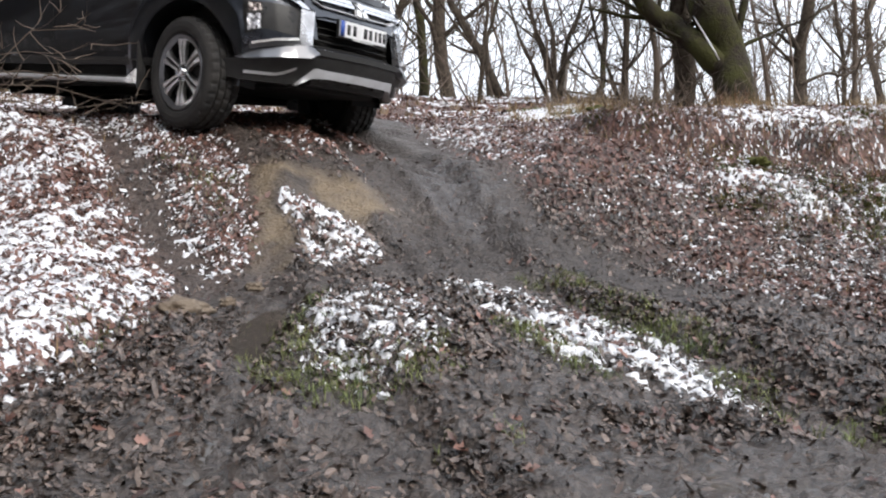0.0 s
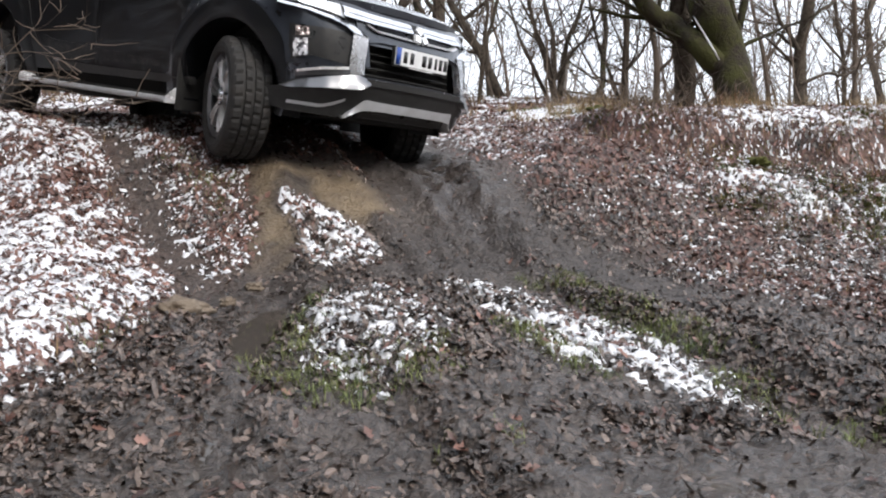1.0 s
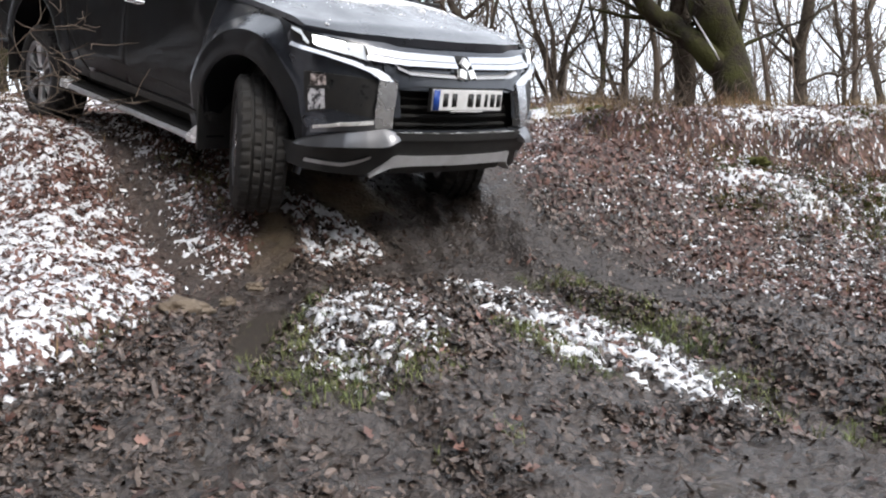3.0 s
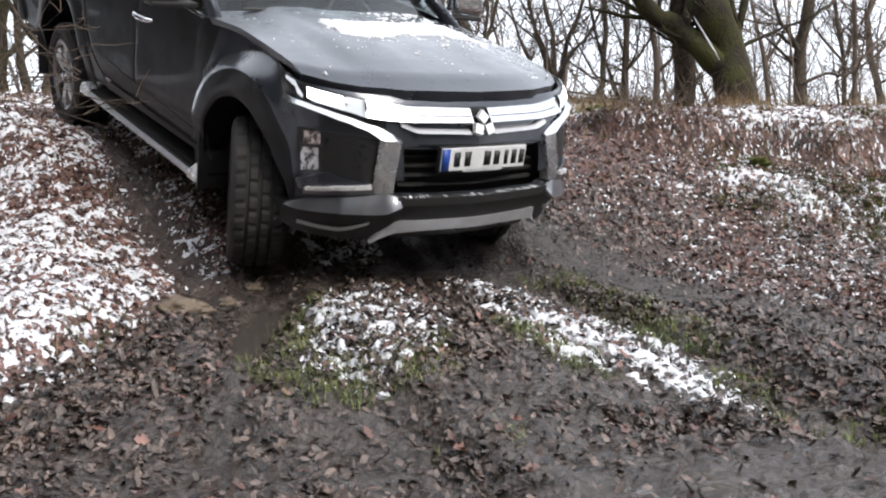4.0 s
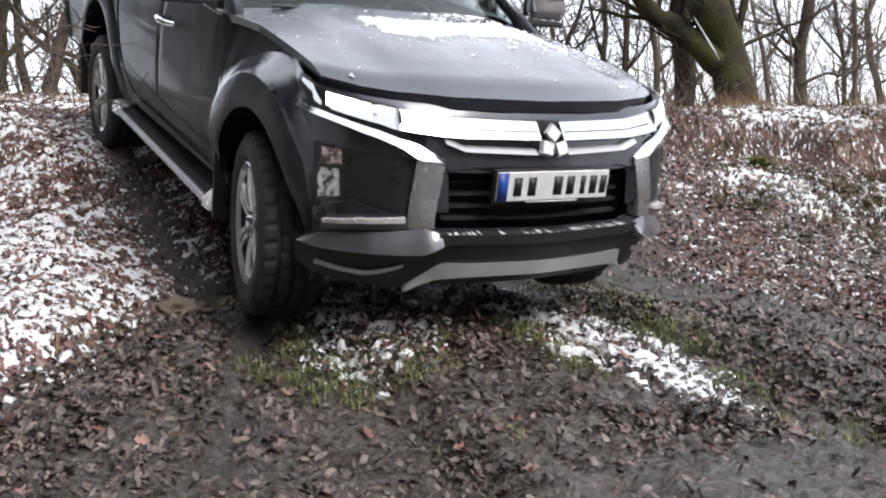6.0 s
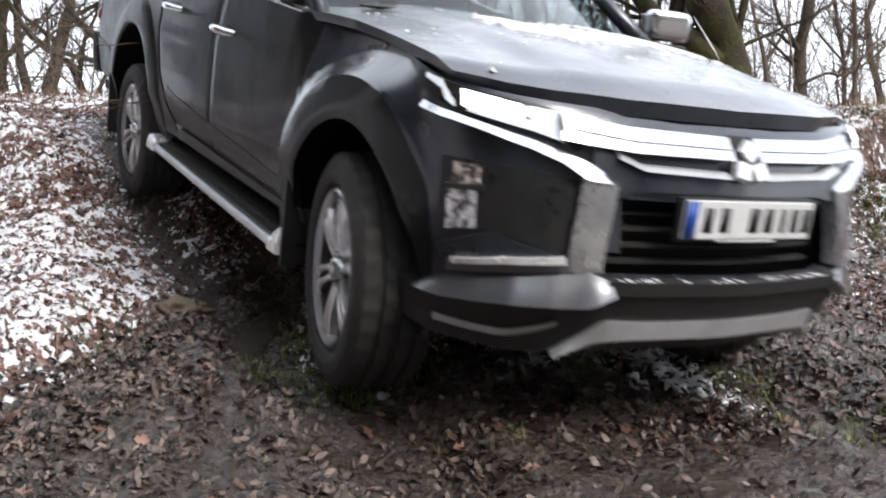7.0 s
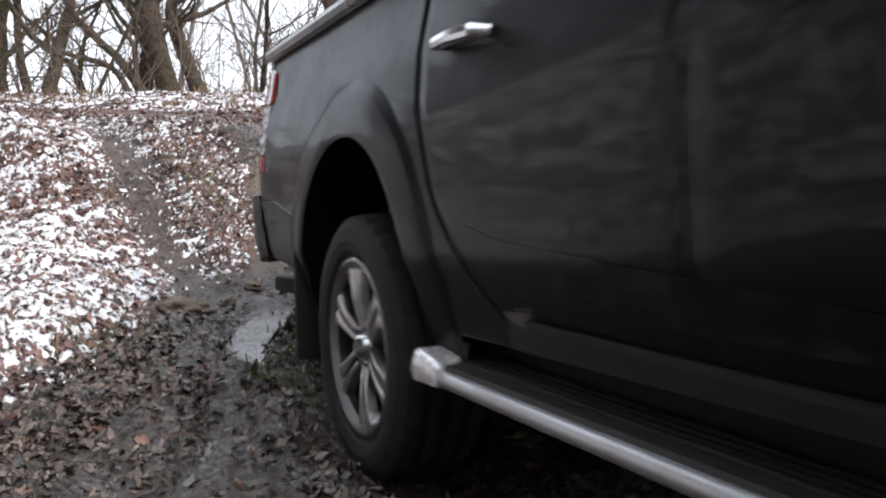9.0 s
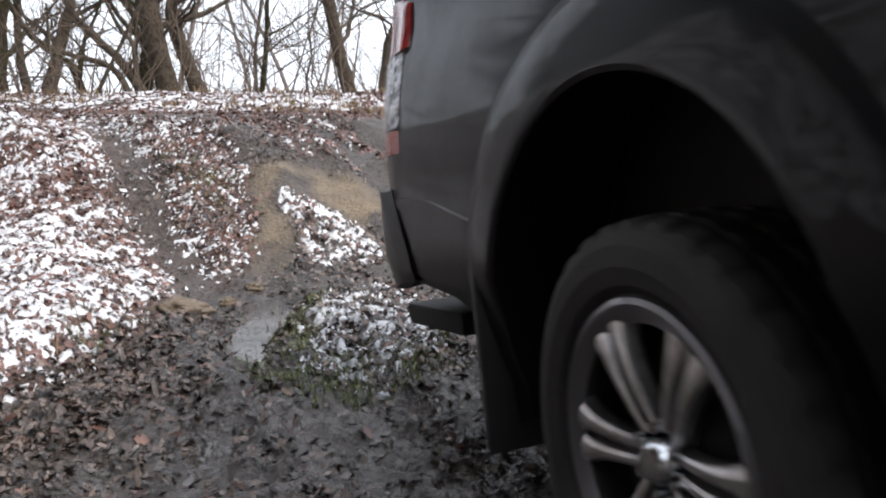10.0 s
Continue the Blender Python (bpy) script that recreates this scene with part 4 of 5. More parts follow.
def build_thicket():
    rng = random.Random(5)
    w = Wood()
    for i in range(270):
        y = rng.uniform(12.5, 23)
        x = rng.uniform(-0.55, 0.55) * y
        z = float(height(x, y, False))
        tall = rng.uniform(0.6, 3.4)
        boughs(w, rng, (x, y, z - 0.05), (rng.gauss(0, .45), rng.gauss(0, .3), 1), tall, rng.uniform(.006, .018), 2 if i % 2 else 1, 3)
    tagged(part_mesh("thicket", w.mesh("thicket"), M_TWIG, None), "tangle of thin bare brushwood under the trees", "brushwood", kind="stuff")
    w = Wood()
    for i in range(62):
        y = rng.uniform(27, 70)
        x = rng.uniform(-0.62, 0.62) * y
        z = float(height(x, y, True))
        r = rng.uniform(.03, .11)
        tall = rng.uniform(8, 15)
        pts, rad = limb(rng, (x, y, z - 0.2), (rng.gauss(0, .12), rng.gauss(0, .05), 1), tall, r, r * .3, .22, .25, 7)
        w.tube(pts, rad, 5)
        for k in range(13):
            j = rng.randint(0, 6)
            t = pts[j].lerp(pts[j + 1], rng.random())
            a = rng.uniform(0, 6.28)
            boughs(w, rng, t, (math.cos(a), math.sin(a), rng.uniform(.2, 1.0)), rng.uniform(1.5, 4), r * .35, 1, 4)
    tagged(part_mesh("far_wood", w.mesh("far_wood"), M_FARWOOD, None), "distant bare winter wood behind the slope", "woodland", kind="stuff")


def build_unseen_wood():
    # trees out of view, added so that the truck's flank and front reflect dark
    rng = random.Random(9)
    w = Wood()
    for i in range(760):
        near = i % 3
        a = rng.uniform(radians(118), radians(245)) if near else rng.uniform(radians(245), radians(385))
        d = rng.uniform(8, 28) if near else rng.uniform(20, 50)
        x, y = d * math.cos(a), d * math.sin(a)
        if (x > -5.5 and y > -6) or (y > 0 and x > -4.5 - .62 * y):
            continue
        r, tall = rng.uniform(.18, .46), rng.uniform(11, 17)
        pts, rad = limb(rng, (x, y, float(height(x, y)) - .2), (rng.gauss(0, .05), rng.gauss(0, .05), 1), tall, r, r * .3, .08, .25, 5)
        w.tube(pts, rad, 6)
        for k in range(10):
            j = rng.randint(0, 4)
            t = pts[j].lerp(pts[j + 1], rng.random())
            b = rng.uniform(0, 6.28)
            boughs(w, rng, t, (math.cos(b), math.sin(b), rng.uniform(.1, .9)), rng.uniform(1.5, 4), r * .5, 1, 2)
    tagged(part_mesh("unseen_wood", w.mesh("unseen_wood"), M_BARK, None), "unseen bare wood added to darken the truck's reflections", "woodland", kind="stuff")


def build_brambles():
    rng = random.Random(21)
    w = Wood()
    for i in range(150):
        y = rng.uniform(8.6, 11.5)
        x = rng.uniform(.10, .50) * y
        boughs(w, rng, (x, y, float(height(x, y)) - .02), (rng.gauss(0, .6), rng.gauss(0, .5), .8), rng.uniform(.2, .6), rng.uniform(.003, .006), 1, 3)
    tagged(part_mesh("brambles", w.mesh("brambles"), M_TWIG, None), "tangle of thin brown bramble stems on the brow", "undergrowth", kind="stuff")


def build_shrub():
    """Thorny bare twigs reaching in over the bank."""
    rng = random.Random(12)
    root = new("bare_shrub")
    x, y = -2.75, 5.0
    root.location = (x, y, float(height(x, y)))
    for k in range(6):
        w = Wood()
        p0 = Vector((rng.uniform(-.15, .1), rng.uniform(-.2, .2), 0))
        pts = [p0, p0 + Vector((.05, 0, .45)), p0 + Vector((.22, rng.uniform(-.1, .1), .72 + .06 * k % .2)), p0 + Vector((.5 + .05 * (k % 4), rng.uniform(-.1, .1), .80 + .09 * (k % 5) - .1)), p0 + Vector((.82 + .05 * (k % 3), rng.uniform(-.1, .1), .70 + .12 * (k % 5) - .12))]
        w.tube(pts, [.006, .005, .0035, .0028, .0015], 5)
        for j in range(5):
            i = rng.randint(1, 3)
            boughs(w, rng, pts[i].lerp(pts[i + 1], rng.random()), (.8, rng.gauss(0, .4), rng.gauss(.0, .5)), rng.uniform(.15, .4), .002, 1, 2)
        part_mesh("branch", w.mesh("branch"), M_TWIG, root)
    tagged(root, "thin bare thorny shrub on the snowy bank", "shrub")

# ---------------------------------------------------------------- the pickup truck: x forward, y to its left, z up, origin under its middle
OUTLINE = [(2.345, 0), (2.34, .1), (2.33, .2), (2.32, .3), (2.303, .42), (2.275, .52), (2.24, .61), (2.19, .69), (2.12, .762), (2.03, .82), (1.91, .860), (1.78, .878), (1.67, .884)]
OUTLINE += [(x, .885) for x in np.arange(1.60, -2.45, -.04)] + [(-2.52, .884), (-2.64, .880), (-2.74, .862), (-2.80, .81), (-2.83, .70), (-2.835, .5), (-2.84, .25), (-2.84, 0)]
ARC = [0.0]
for (ax, ay), (bx, by) in zip(OUTLINE, OUTLINE[1:]):
    ARC.append(ARC[-1] + math.hypot(bx - ax, by - ay))
OX, OY = [p[0] for p in OUTLINE], [p[1] for p in OUTLINE]


def z_top(x):
    return float(np.interp(x, [-2.8, -1.15, -.98, -.5, 0, .7, 1.1, 1.8, 2.1, 2.4], [1.42, 1.385, 1.34, 1.29, 1.26, 1.21, 1.175, 1.085, 1.05, 1.02]))


def z_low(x):
    return float(np.interp(x, [-2.8, -2.3, -2.05, -1.0, 1.1, 1.95, 2.1, 2.4], [.66, .60, .50, .48, .46, .44, .40, .40]))


def wing_recess(x, z):
    """The shoulder of the front wing, which leans in above the wheel arch."""
    return float(np.interp(x, [.95, 1.2, 1.65, 1.95], [0, 1, 1, 0])) * float(np.interp(z_top(x) - z, [0, .04, .10, .16, .24], [-.095, -.085, -.066, -.038, 0]))


def shape(x, y, z):
    """Leans and rounds the plan outline with height."""
    if x > 1.75:
        x += float(np.interp(z, [.36, .45, .52, .60, .75, .9, 1.0, 1.08], [-.10, -.03, .01, .02, -.01, -.05, -.09, -.17])) * (x - 1.75) / .6
    k = float(np.interp(z, [.42, .5, .58, .66, .8, 1.0, 1.15, 1.28, 1.4], [-.06, -.035, -.02, .004, .008, .002, -.022, -.055, -.07]))
    k += wing_recess(x, z)
    return x, y + (k if y > 0 else -k) * min(abs(y) / .885, 1), z


def skin(u, z, off=0.0):
    """The body's surface at the way u round the outline from the nose's middle (to the truck's right for u > 0)."""
    a = abs(u)
    x, y = float(np.interp(a, ARC, OX)), float(np.interp(a, ARC, OY))
    x2, y2 = float(np.interp(a + .02, ARC, OX)), float(np.interp(a + .02, ARC, OY))
    x1, y1 = float(np.interp(max(a - .02, 0), ARC, OX)), float(np.interp(max(a - .02, 0), ARC, OY))
    nx, ny = y2 - y1, -(x2 - x1)
    k = math.hypot(nx, ny) or 1
    if a < .02:
        nx, ny, k = 1, 0, 1
    px, py, pz = shape(x, y, z)
    px, py = px + nx / k * off, py + ny / k * off
    return Vector((px, -py if u >= 0 else py, pz))


def u_at(x):
    """The way round the outline of a place x on the flank."""
    return float(np.interp(-x, [-v for v in OX], ARC))


def strip(keys, off=.012, thick=.02, n=24, m=3, side=1, lean=0.0):
    """A panel that follows the body: keys of (u, low z, high z)."""
    us = [k[0] for k in keys]
    rows = []
    for i in range(n + 1):
        u = us[0] + (us[-1] - us[0]) * i / n
        lo, hi = float(np.interp(u, us, [k[1] for k in keys])), float(np.interp(u, us, [k[2] for k in keys]))
        rows.append([skin(u * side, lo + (hi - lo) * j / m, off + lean * (1 - j / m)) for j in range(m + 1)])
    back = [[p + (Vector((1.2, 0, p.z)) - p).normalized() * thick for p in r] for r in rows]
    ring = [r + b[::-1] for r, b in zip(rows, back)]
    bm = grid_bm(ring, closed=True)
    bm.verts.ensure_lookup_table()
    k = 2 * (m + 1)
    bm.faces.new([bm.verts[i] for i in range(k)])
    bm.faces.new([bm.verts[i] for i in range(n * k, n * k + k)])
    bmesh.ops.recalc_face_normals(bm, faces=bm.faces)
    return bm


ARCHES = [(1.5, .42, .455), (-1.525, .495, .500)]


def flank(x0f, x1f, z0f, z1f, off, nx=30, nz=16, sgn=-1):
    """A skin on the flank between four edges, with a folded rim."""
    rows = []
    for j in range(nz + 1):
        f = j / nz
        row = []
        for i in range(nx + 1):
            g = i / nx
            zc = .5 * (z0f(0) + z1f(0))
            x = x0f(zc) + (x1f(zc) - x0f(zc)) * g
            for _ in range(3):
                z = z0f(x) + (z1f(x) - z0f(x)) * f
                x = x0f(z) + (x1f(z) - x0f(z)) * g
            edge = i in (0, nx) or j in (0, nz)
            p = shape(x, .885, z)
            row.append((p[0], sgn * (p[1] + (-.003 if edge else off)), p[2]))
        rows.append(row)
    bm = grid_bm(rows, flip=sgn > 0)
    bmesh.ops.recalc_face_normals(bm, faces=bm.faces)
    return bm


def build_wheel(truck, x, sgn):
    """sgn -1: the truck's right. The outer face looks along sgn * y."""
    o = sgn
    prof = [(.266, .108), (.282, .130), (.312, .138), (.345, .134), (.366, .122), (.380, .112), (.386, .075), (.386, .068), (.372, .064), (.372, .052), (.387, .048), (.388, .012), (.373, .008)]
    prof += [(r, -w) for r, w in prof[::-1]]
    rows = []
    for k in range(133):
        a = 2 * math.pi * k / 132
        row = []
        for i, (r, w) in enumerate(prof):
            if r > .379 and (k + (3 if .01 < abs(w) < .05 else 0) * (1 if w > 0 else 2)) % 4 == 0:
                r -= .011
            tw = a + (.03 * (1 if abs(w) < .05 else -1)) * (w / .1)
            row.append((r * math.cos(tw), w * o, r * math.sin(tw)))
        rows.append(row)
    bm = grid_bm(rows)
    bmesh.ops.remove_doubles(bm, verts=bm.verts, dist=1e-5)
    bmesh.ops.recalc_face_normals(bm, faces=bm.faces)
    wheel = part("wheel", bm, M_TYRE, truck, "muddy black all-terrain tyre on alloy rim", smooth=False)
    wheel.location = (x, .765 * sgn, .385)
    barrel = lathe_bm([(r, t * o) for r, t in [(.250, -.11), (.225, -.10), (.215, .0), (.219, .100), (.224, .112)]], 48)
    part("rim_barrel", barrel, M_RIMBLACK, wheel)
    lip = lathe_bm([(r, t * o) for r, t in [(.206, .108), (.222, .120), (.236, .126), (.245, .122), (.251, .112)]], 56)
    part("rim", lip, M_LIP, wheel, "grey machined rim lip")
    disc = lathe_bm([(r, t * o) for r, t in [(.0, .065), (.10, .060), (.218, .03), (.22, -.02), (.0, -.02)]], 40)
    part("wheel_disc", disc, M_LINER, wheel)
    for k in range(6):
        a = 2 * math.pi * k / 6
        # a forked spoke: two machined bars that part towards the lip, a black groove between them
        for side in (-1, 1):
            rows = []
            for f in (0, .25, .5, .75, 1.0):
                rr = .050 + .165 * f
                mid = side * (.015 + .008 * f + .006 * f ** 3)
                w = .009 + .002 * f + .012 * f ** 4
                y = (.102 + .012 * f + .008 * math.sin(f * 3)) * o
                rows.append([(mid - w, y - .004 * o, rr), (mid - w * .4, y, rr), (mid + w * .4, y, rr), (mid + w, y - .004 * o, rr), (mid + w * 1.3, y - .032 * o, rr), (mid - w * 1.3, y - .032 * o, rr)])
            bm = grid_bm(rows, closed=True)
            bmesh.ops.recalc_face_normals(bm, faces=bm.faces)
            bm.transform(Matrix.Rotation(a, 4, "Y"))
            part("spoke", bm, M_ALLOY, wheel, "polished alloy spoke", smooth=False)
        rows = []
        for f in (0, .5, 1.0):
            rr, w = .06 + .150 * f, .012 + .012 * f * f
            rows.append([(-w, .088 * o, rr), (w, .088 * o, rr), (w, .060 * o, rr), (-w, .060 * o, rr)])
        bm = grid_bm(rows, closed=True)
        bmesh.ops.recalc_face_normals(bm, faces=bm.faces)
        bm.transform(Matrix.Rotation(a, 4, "Y"))
        part("spoke_web", bm, M_RIMBLACK, wheel, "gloss black spoke recess", smooth=False)
        nut = lathe_bm([(.0, .112 * o), (.009, .112 * o), (.011, .07 * o)], 8)
        nut.transform(Matrix.Rotation(a + .52, 4, "Y") @ Matrix.Translation((0, 0, .055)))
        part("wheel_nut", nut, M_CHROME, wheel)
    part("hub_cap", lathe_bm([(.0, .126 * o), (.026, .124 * o), (.034, .116 * o), (.042, .08 * o)], 20), M_CHROME, wheel, "silver hub cap")
    for ob in wheel.children:
        if ob.name.split(".")[0] in ("rim_barrel", "rim", "wheel_disc", "spoke", "spoke_web"):
            ob.data.transform(Matrix.Diagonal((1.07, 1, 1.07, 1)))
    return wheel


def hood_z(x, y):
    f = min(abs(y) / .85, 1)
    z = z_top(x) + .005 + .055 * (1 - f ** 2.2)
    z += .028 * math.sin(math.pi * min(max((x - 1.0) / 1.22, 0), 1)) * (1 - .4 * f)
    z += .022 * (step(.56, .46, abs(y)) - step(.30, .12, abs(y)) * .55) * step(2.2, 1.7, x)
    return float(z)


def hood_front(y):
    return float(np.interp(abs(y), [0, .2, .4, .6, .7, .8, .85], [2.25, 2.243, 2.215, 2.135, 2.06, 1.92, 1.78]))


def build_truck():
    t = new("pickup_truck")
    tagged(t, "dark grey double cab pickup with snow on its bonnet", "pickup truck")
    # body shell
    levels = 22
    full = [(a, 1) for a in ARC] + [(a, -1) for a in ARC[::-1][1:-1]]
    rows = []
    for j in range(levels + 1):
        row = []
        for a, sd in full:
            x = float(np.interp(a, ARC, OX))
            z = z_low(x) + (z_top(x) - z_low(x)) * j / levels
            p = skin(a * sd if a else 0, z)
            for cx, cz, R in ARCHES:
                d = math.hypot(p.x - cx, p.z - cz)
                if abs(p.y) > .6 and R - .05 < d < R + .018:
                    k = R / d
                    p.x, p.z = cx + (p.x - cx) * k, cz + (p.z - cz) * k
            row.append(p)
        rows.append(row)
    bm = grid_bm(rows, closed=True)
    gone = []
    for f in bm.faces:
        c = f.calc_center_median()
        if abs(c.y) > .6 and any(math.hypot(c.x - cx, c.z - cz) < R + .012 for cx, cz, R in ARCHES):
            gone.append(f)
        elif c.x > 2.0 and abs(c.y) < .47 and .60 < c.z < .80:
            gone.append(f)
    bmesh.ops.delete(bm, geom=gone, context="FACES")
    bmesh.ops.recalc_face_normals(bm, faces=bm.faces)
    body = part("body", bm, [M_SHADED, M_PAINT], t, "dark grey metallic painted body shell")
    # behind the front wing the paint carries the flank's shade in its colour
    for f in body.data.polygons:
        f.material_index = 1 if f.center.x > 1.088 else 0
    # underside, chassis and axles
    part("underbody", box_bm(-2.45, 2.12, -.62, .62, .46, .56, .03), M_LINER, t)
    for s in (-1, 1):
        part("chassis_rail", box_bm(-2.6, 2.05, s * .42 - .05, s * .42 + .05, .36, .47, .015), M_LINER, t)
        part("inner_arch", box_bm(.95, 2.02, s * .30, s * .60, .46, 1.04, .04), M_LINER, t)
        part("inner_arch", box_bm(-2.15, -.95, s * .30, s * .60, .46, 1.16, .04), M_LINER, t)
    part("rear_axle", tube_bm([(-1.5, -.68, .385), (-1.5, 0, .385), (-1.5, .68, .385)], [.05, .07, .05], 12), M_LINER, t)
    part("front_axle", tube_bm([(1.5, -.66, .37), (1.5, 0, .40), (1.5, .66, .37)], [.04, .06, .04], 10), M_LINER, t)
    part("engine_guard", box_bm(1.2, 2.15, -.42, .42, .33, .39, .02), M_LINER, t)
    # arch lips and liners
    for s in (-1, 1):
        for (cx, cz, R), wide in zip(ARCHES, (.17, .15)):
            prows = []
            a0, a1 = (-14, 190) if cx > 0 else (-12, 196)
            for i in range(49):
                deg = a0 + (a1 - a0) * i / 48
                a = radians(deg)
                wide = float(np.interp(deg, [-14, 12, 35, 60, 90, 150, 190], [.03, .05, .15, .16, .15, .14, .14])) if cx > 0 else .165
                fade = min(1, (i + 1) / 8, (49 - i) / 8)
                row = []
                brow = ((wide * 1.5, .000), (wide * 1.25, .002), (wide * 1.05, .010 * fade), (wide * .92, .016 * fade)) if cx > 0 else ((wide, .000), (wide * .93, .004 * fade), (wide * .86, .012 * fade), (wide * .80, .016 * fade))
                for dr, off in brow + ((wide * .5, .018 * fade), (wide * .2, .022 * fade), (.010, .021 * fade), (0, .014), (.0, -.10), (.03, -.26)):
                    x, z = cx + (R + dr) * math.cos(a), cz + (R + dr) * math.sin(a)
                    z = min(z, z_top(x) - .004)
                    u = u_at(x)
                    hold = float(np.interp(dr / wide, [.80, .92, 1.05, 1.25, 1.5], [1, .92, .70, .25, 0])) if cx > 0 else 0
                    p = skin(u, z, off - hold * wing_recess(x, z))
                    row.append((p.x, -s * p.y * -1 if s > 0 else p.y, p.z) if s < 0 else (p.x, -p.y, p.z))
                prows.append(row)
            bm = grid_bm(prows)
            bmesh.ops.recalc_face_normals(bm, faces=bm.faces)
            arch = part("wheel_arch", bm, [M_SHADED, M_PAINT], t, "flared painted wheel arch")
            # only the front brow keeps the lighter paint; arch faces are coloured as shaded
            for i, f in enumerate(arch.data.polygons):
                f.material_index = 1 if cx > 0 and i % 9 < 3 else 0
            lrows = []
            for i in range(33):
                a = radians(-20 + 220 * i / 32)
                lrows.append([(cx + (R + .03) * math.cos(a), s * w, max(cz + (R + .03) * math.sin(a), .40)) for w in (.80, .28)])
            part("arch_liner", grid_bm(lrows), M_LINER, t)
    # bonnet
    rows = []
    for i in range(31):
        f = i / 30
        row = []
        for j in range(33):
            g = -1 + 2 * j / 32
            back = .98 - .10 * g * g
            x = back + (hood_front(.80 * g) - back) * f
            y = g * float(np.interp(x, [.95, 1.25], [.845, .785]))
            z = hood_z(x, y) - .035 * max(0, f - .9) / .1 * (1 - .5 * abs(y) / .8)
            row.append((x, y, z))
        rows.append(row)
    rows.append([(x - .004, y, z - .045) for x, y, z in rows[-1]])
    rows = [[(r[0][0], r[0][1] - .003, r[0][2] - .03)] + r + [(r[-1][0], r[-1][1] + .003, r[-1][2] - .03)] for r in rows]
    bm = grid_bm(rows)
    bmesh.ops.recalc_face_normals(bm, faces=bm.faces)
    part("bonnet", bm, M_PAINT, t, "dark grey bonnet wet with melting snow")
    build_hood_snow(t)
    # windscreen, roof and cab
    def screen(f, y):
        b = Vector((.97 - .12 * (y / .78) ** 2, y, 1.20 + .03 * (1 - (y / .78) ** 2)))
        top = Vector((.13 - .06 * (y / .78) ** 2, y * .80, 1.735))
        return b.lerp(top, f)
    rows = [[screen(f / 8, -.76 + 1.52 * j / 16) for j in range(17)] for f in range(9)]
    bm = grid_bm(rows)
    thicken(bm, .006)
    w = part("windscreen", bm, M_GLASS, t)
    w.visible_shadow = False
    part("cowl", box_bm(.86, 1.06, -.74, .74, 1.175, 1.205, .012), M_BLACK, t)
    rows = []
    for i in range(15):
        x = .14 - 1.16 * i / 14
        rows.append([(x, y, 1.775 - .035 * (abs(y) / .66) ** 2.4 - .03 * max(0, (-x - .7) / .3) - .03 * max(0, (x + .1) / .24)) for y in np.linspace(-.68, .68, 15)])
    bm = grid_bm(rows)
    thicken(bm, .035)
    part("roof", bm, M_PAINT, t)
    for s in (-1, 1):
        pillars = [((1.00, .80, 1.17), (.13, .655, 1.73), .038), ((-.03, .845, 1.24), (-.06, .665, 1.735), .045), ((-.99, .835, 1.31), (-.97, .655, 1.72), .06), ((.13, .665, 1.735), (-.98, .66, 1.725), .03)]
        for a, b, r in pillars:
            part("pillar", tube_bm([(a[0], s * a[1], a[2]), (b[0], s * b[1], b[2])], r, 8), M_PAINT, t)
        for xa, xb, ta, tb in ((.92, .02, .12, -.03), (-.08, -.92, -.08, -.92)):
            rows = []
            for i in range(9):
                xl, xt = xa + (xb - xa) * i / 8, ta + (tb - ta) * i / 8
                lo = z_top(xl) + .01
                if xl < -.2:
                    lo = max(lo, float(np.interp(xl, [-.95, -.6, -.3, .0], [1.42, 1.36, 1.30, 1.25])))
                rows.append([Vector((xl, s * .838, lo)).lerp(Vector((xt, s * .668, 1.715)), k / 5) for k in range(6)])
            bm = grid_bm(rows)
            thicken(bm, .005)
            g = part("side_window", bm, M_GLASS, t)
            g.visible_shadow = False
        pts = [(.98, s * .862, 1.188), (.5, s * .866, 1.228), (0, s * .864, 1.262), (-.35, s * .860, 1.295), (-.65, s * .855, 1.345), (-.9, s * .845, 1.42)]
        part("window_trim", tube_bm(pts, .009, 6), M_CHROME, t, "chrome window trim")
        part("quarter_panel", grid_bm([[(-.35, s * .858, 1.28), (-.35, s * .855, 1.295)], [(-.65, s * .856, 1.30), (-.65, s * .852, 1.345)], [(-.98, s * .846, 1.32), (-.9, s * .842, 1.43)], [(-1.08, s * .840, 1.34), (-1.0, s * .80, 1.50)]]), M_PAINT, t)
    part("rear_window", thicken(grid_bm([[(-1.06, y, z) for y in np.linspace(-.7, .7, 6)] for z in (1.36, 1.5, 1.68)]), .006), M_GLASS, t)
    part("cab_back", box_bm(-1.12, -1.05, -.80, .80, .6, 1.37, .02), M_PAINT, t)
    # inside the cab
    part("dashboard", box_bm(.55, .95, -.72, .72, .95, 1.17, .05), M_BLACK, t)
    part("cab_floor", box_bm(-1.05, 1.0, -.78, .78, .56, .62), M_LINER, t)
    for y in (-.38, .38):
        part("seat", box_bm(-.35, .2, y - .26, y + .26, .62, .95, .07, 3), M_SEAT, t)
        back = box_bm(-.08, .08, y - .25, y + .25, .0, .62, .06, 3)
        back.transform(Matrix.Translation((-.32, 0, .88)) @ Matrix.Rotation(-.25, 4, "Y"))
        part("seat_back", back, M_SEAT, t)
    ring = tube_bm([(0, .17 * math.cos(a), .17 * math.sin(a)) for a in np.linspace(0, 6.2832, 25)], .014, 8)
    ring.transform(Matrix.Translation((.42, .38, 1.12)) @ Matrix.Rotation(-.45, 4, "Y"))
    part("steering_wheel", ring, M_BLACK, t)
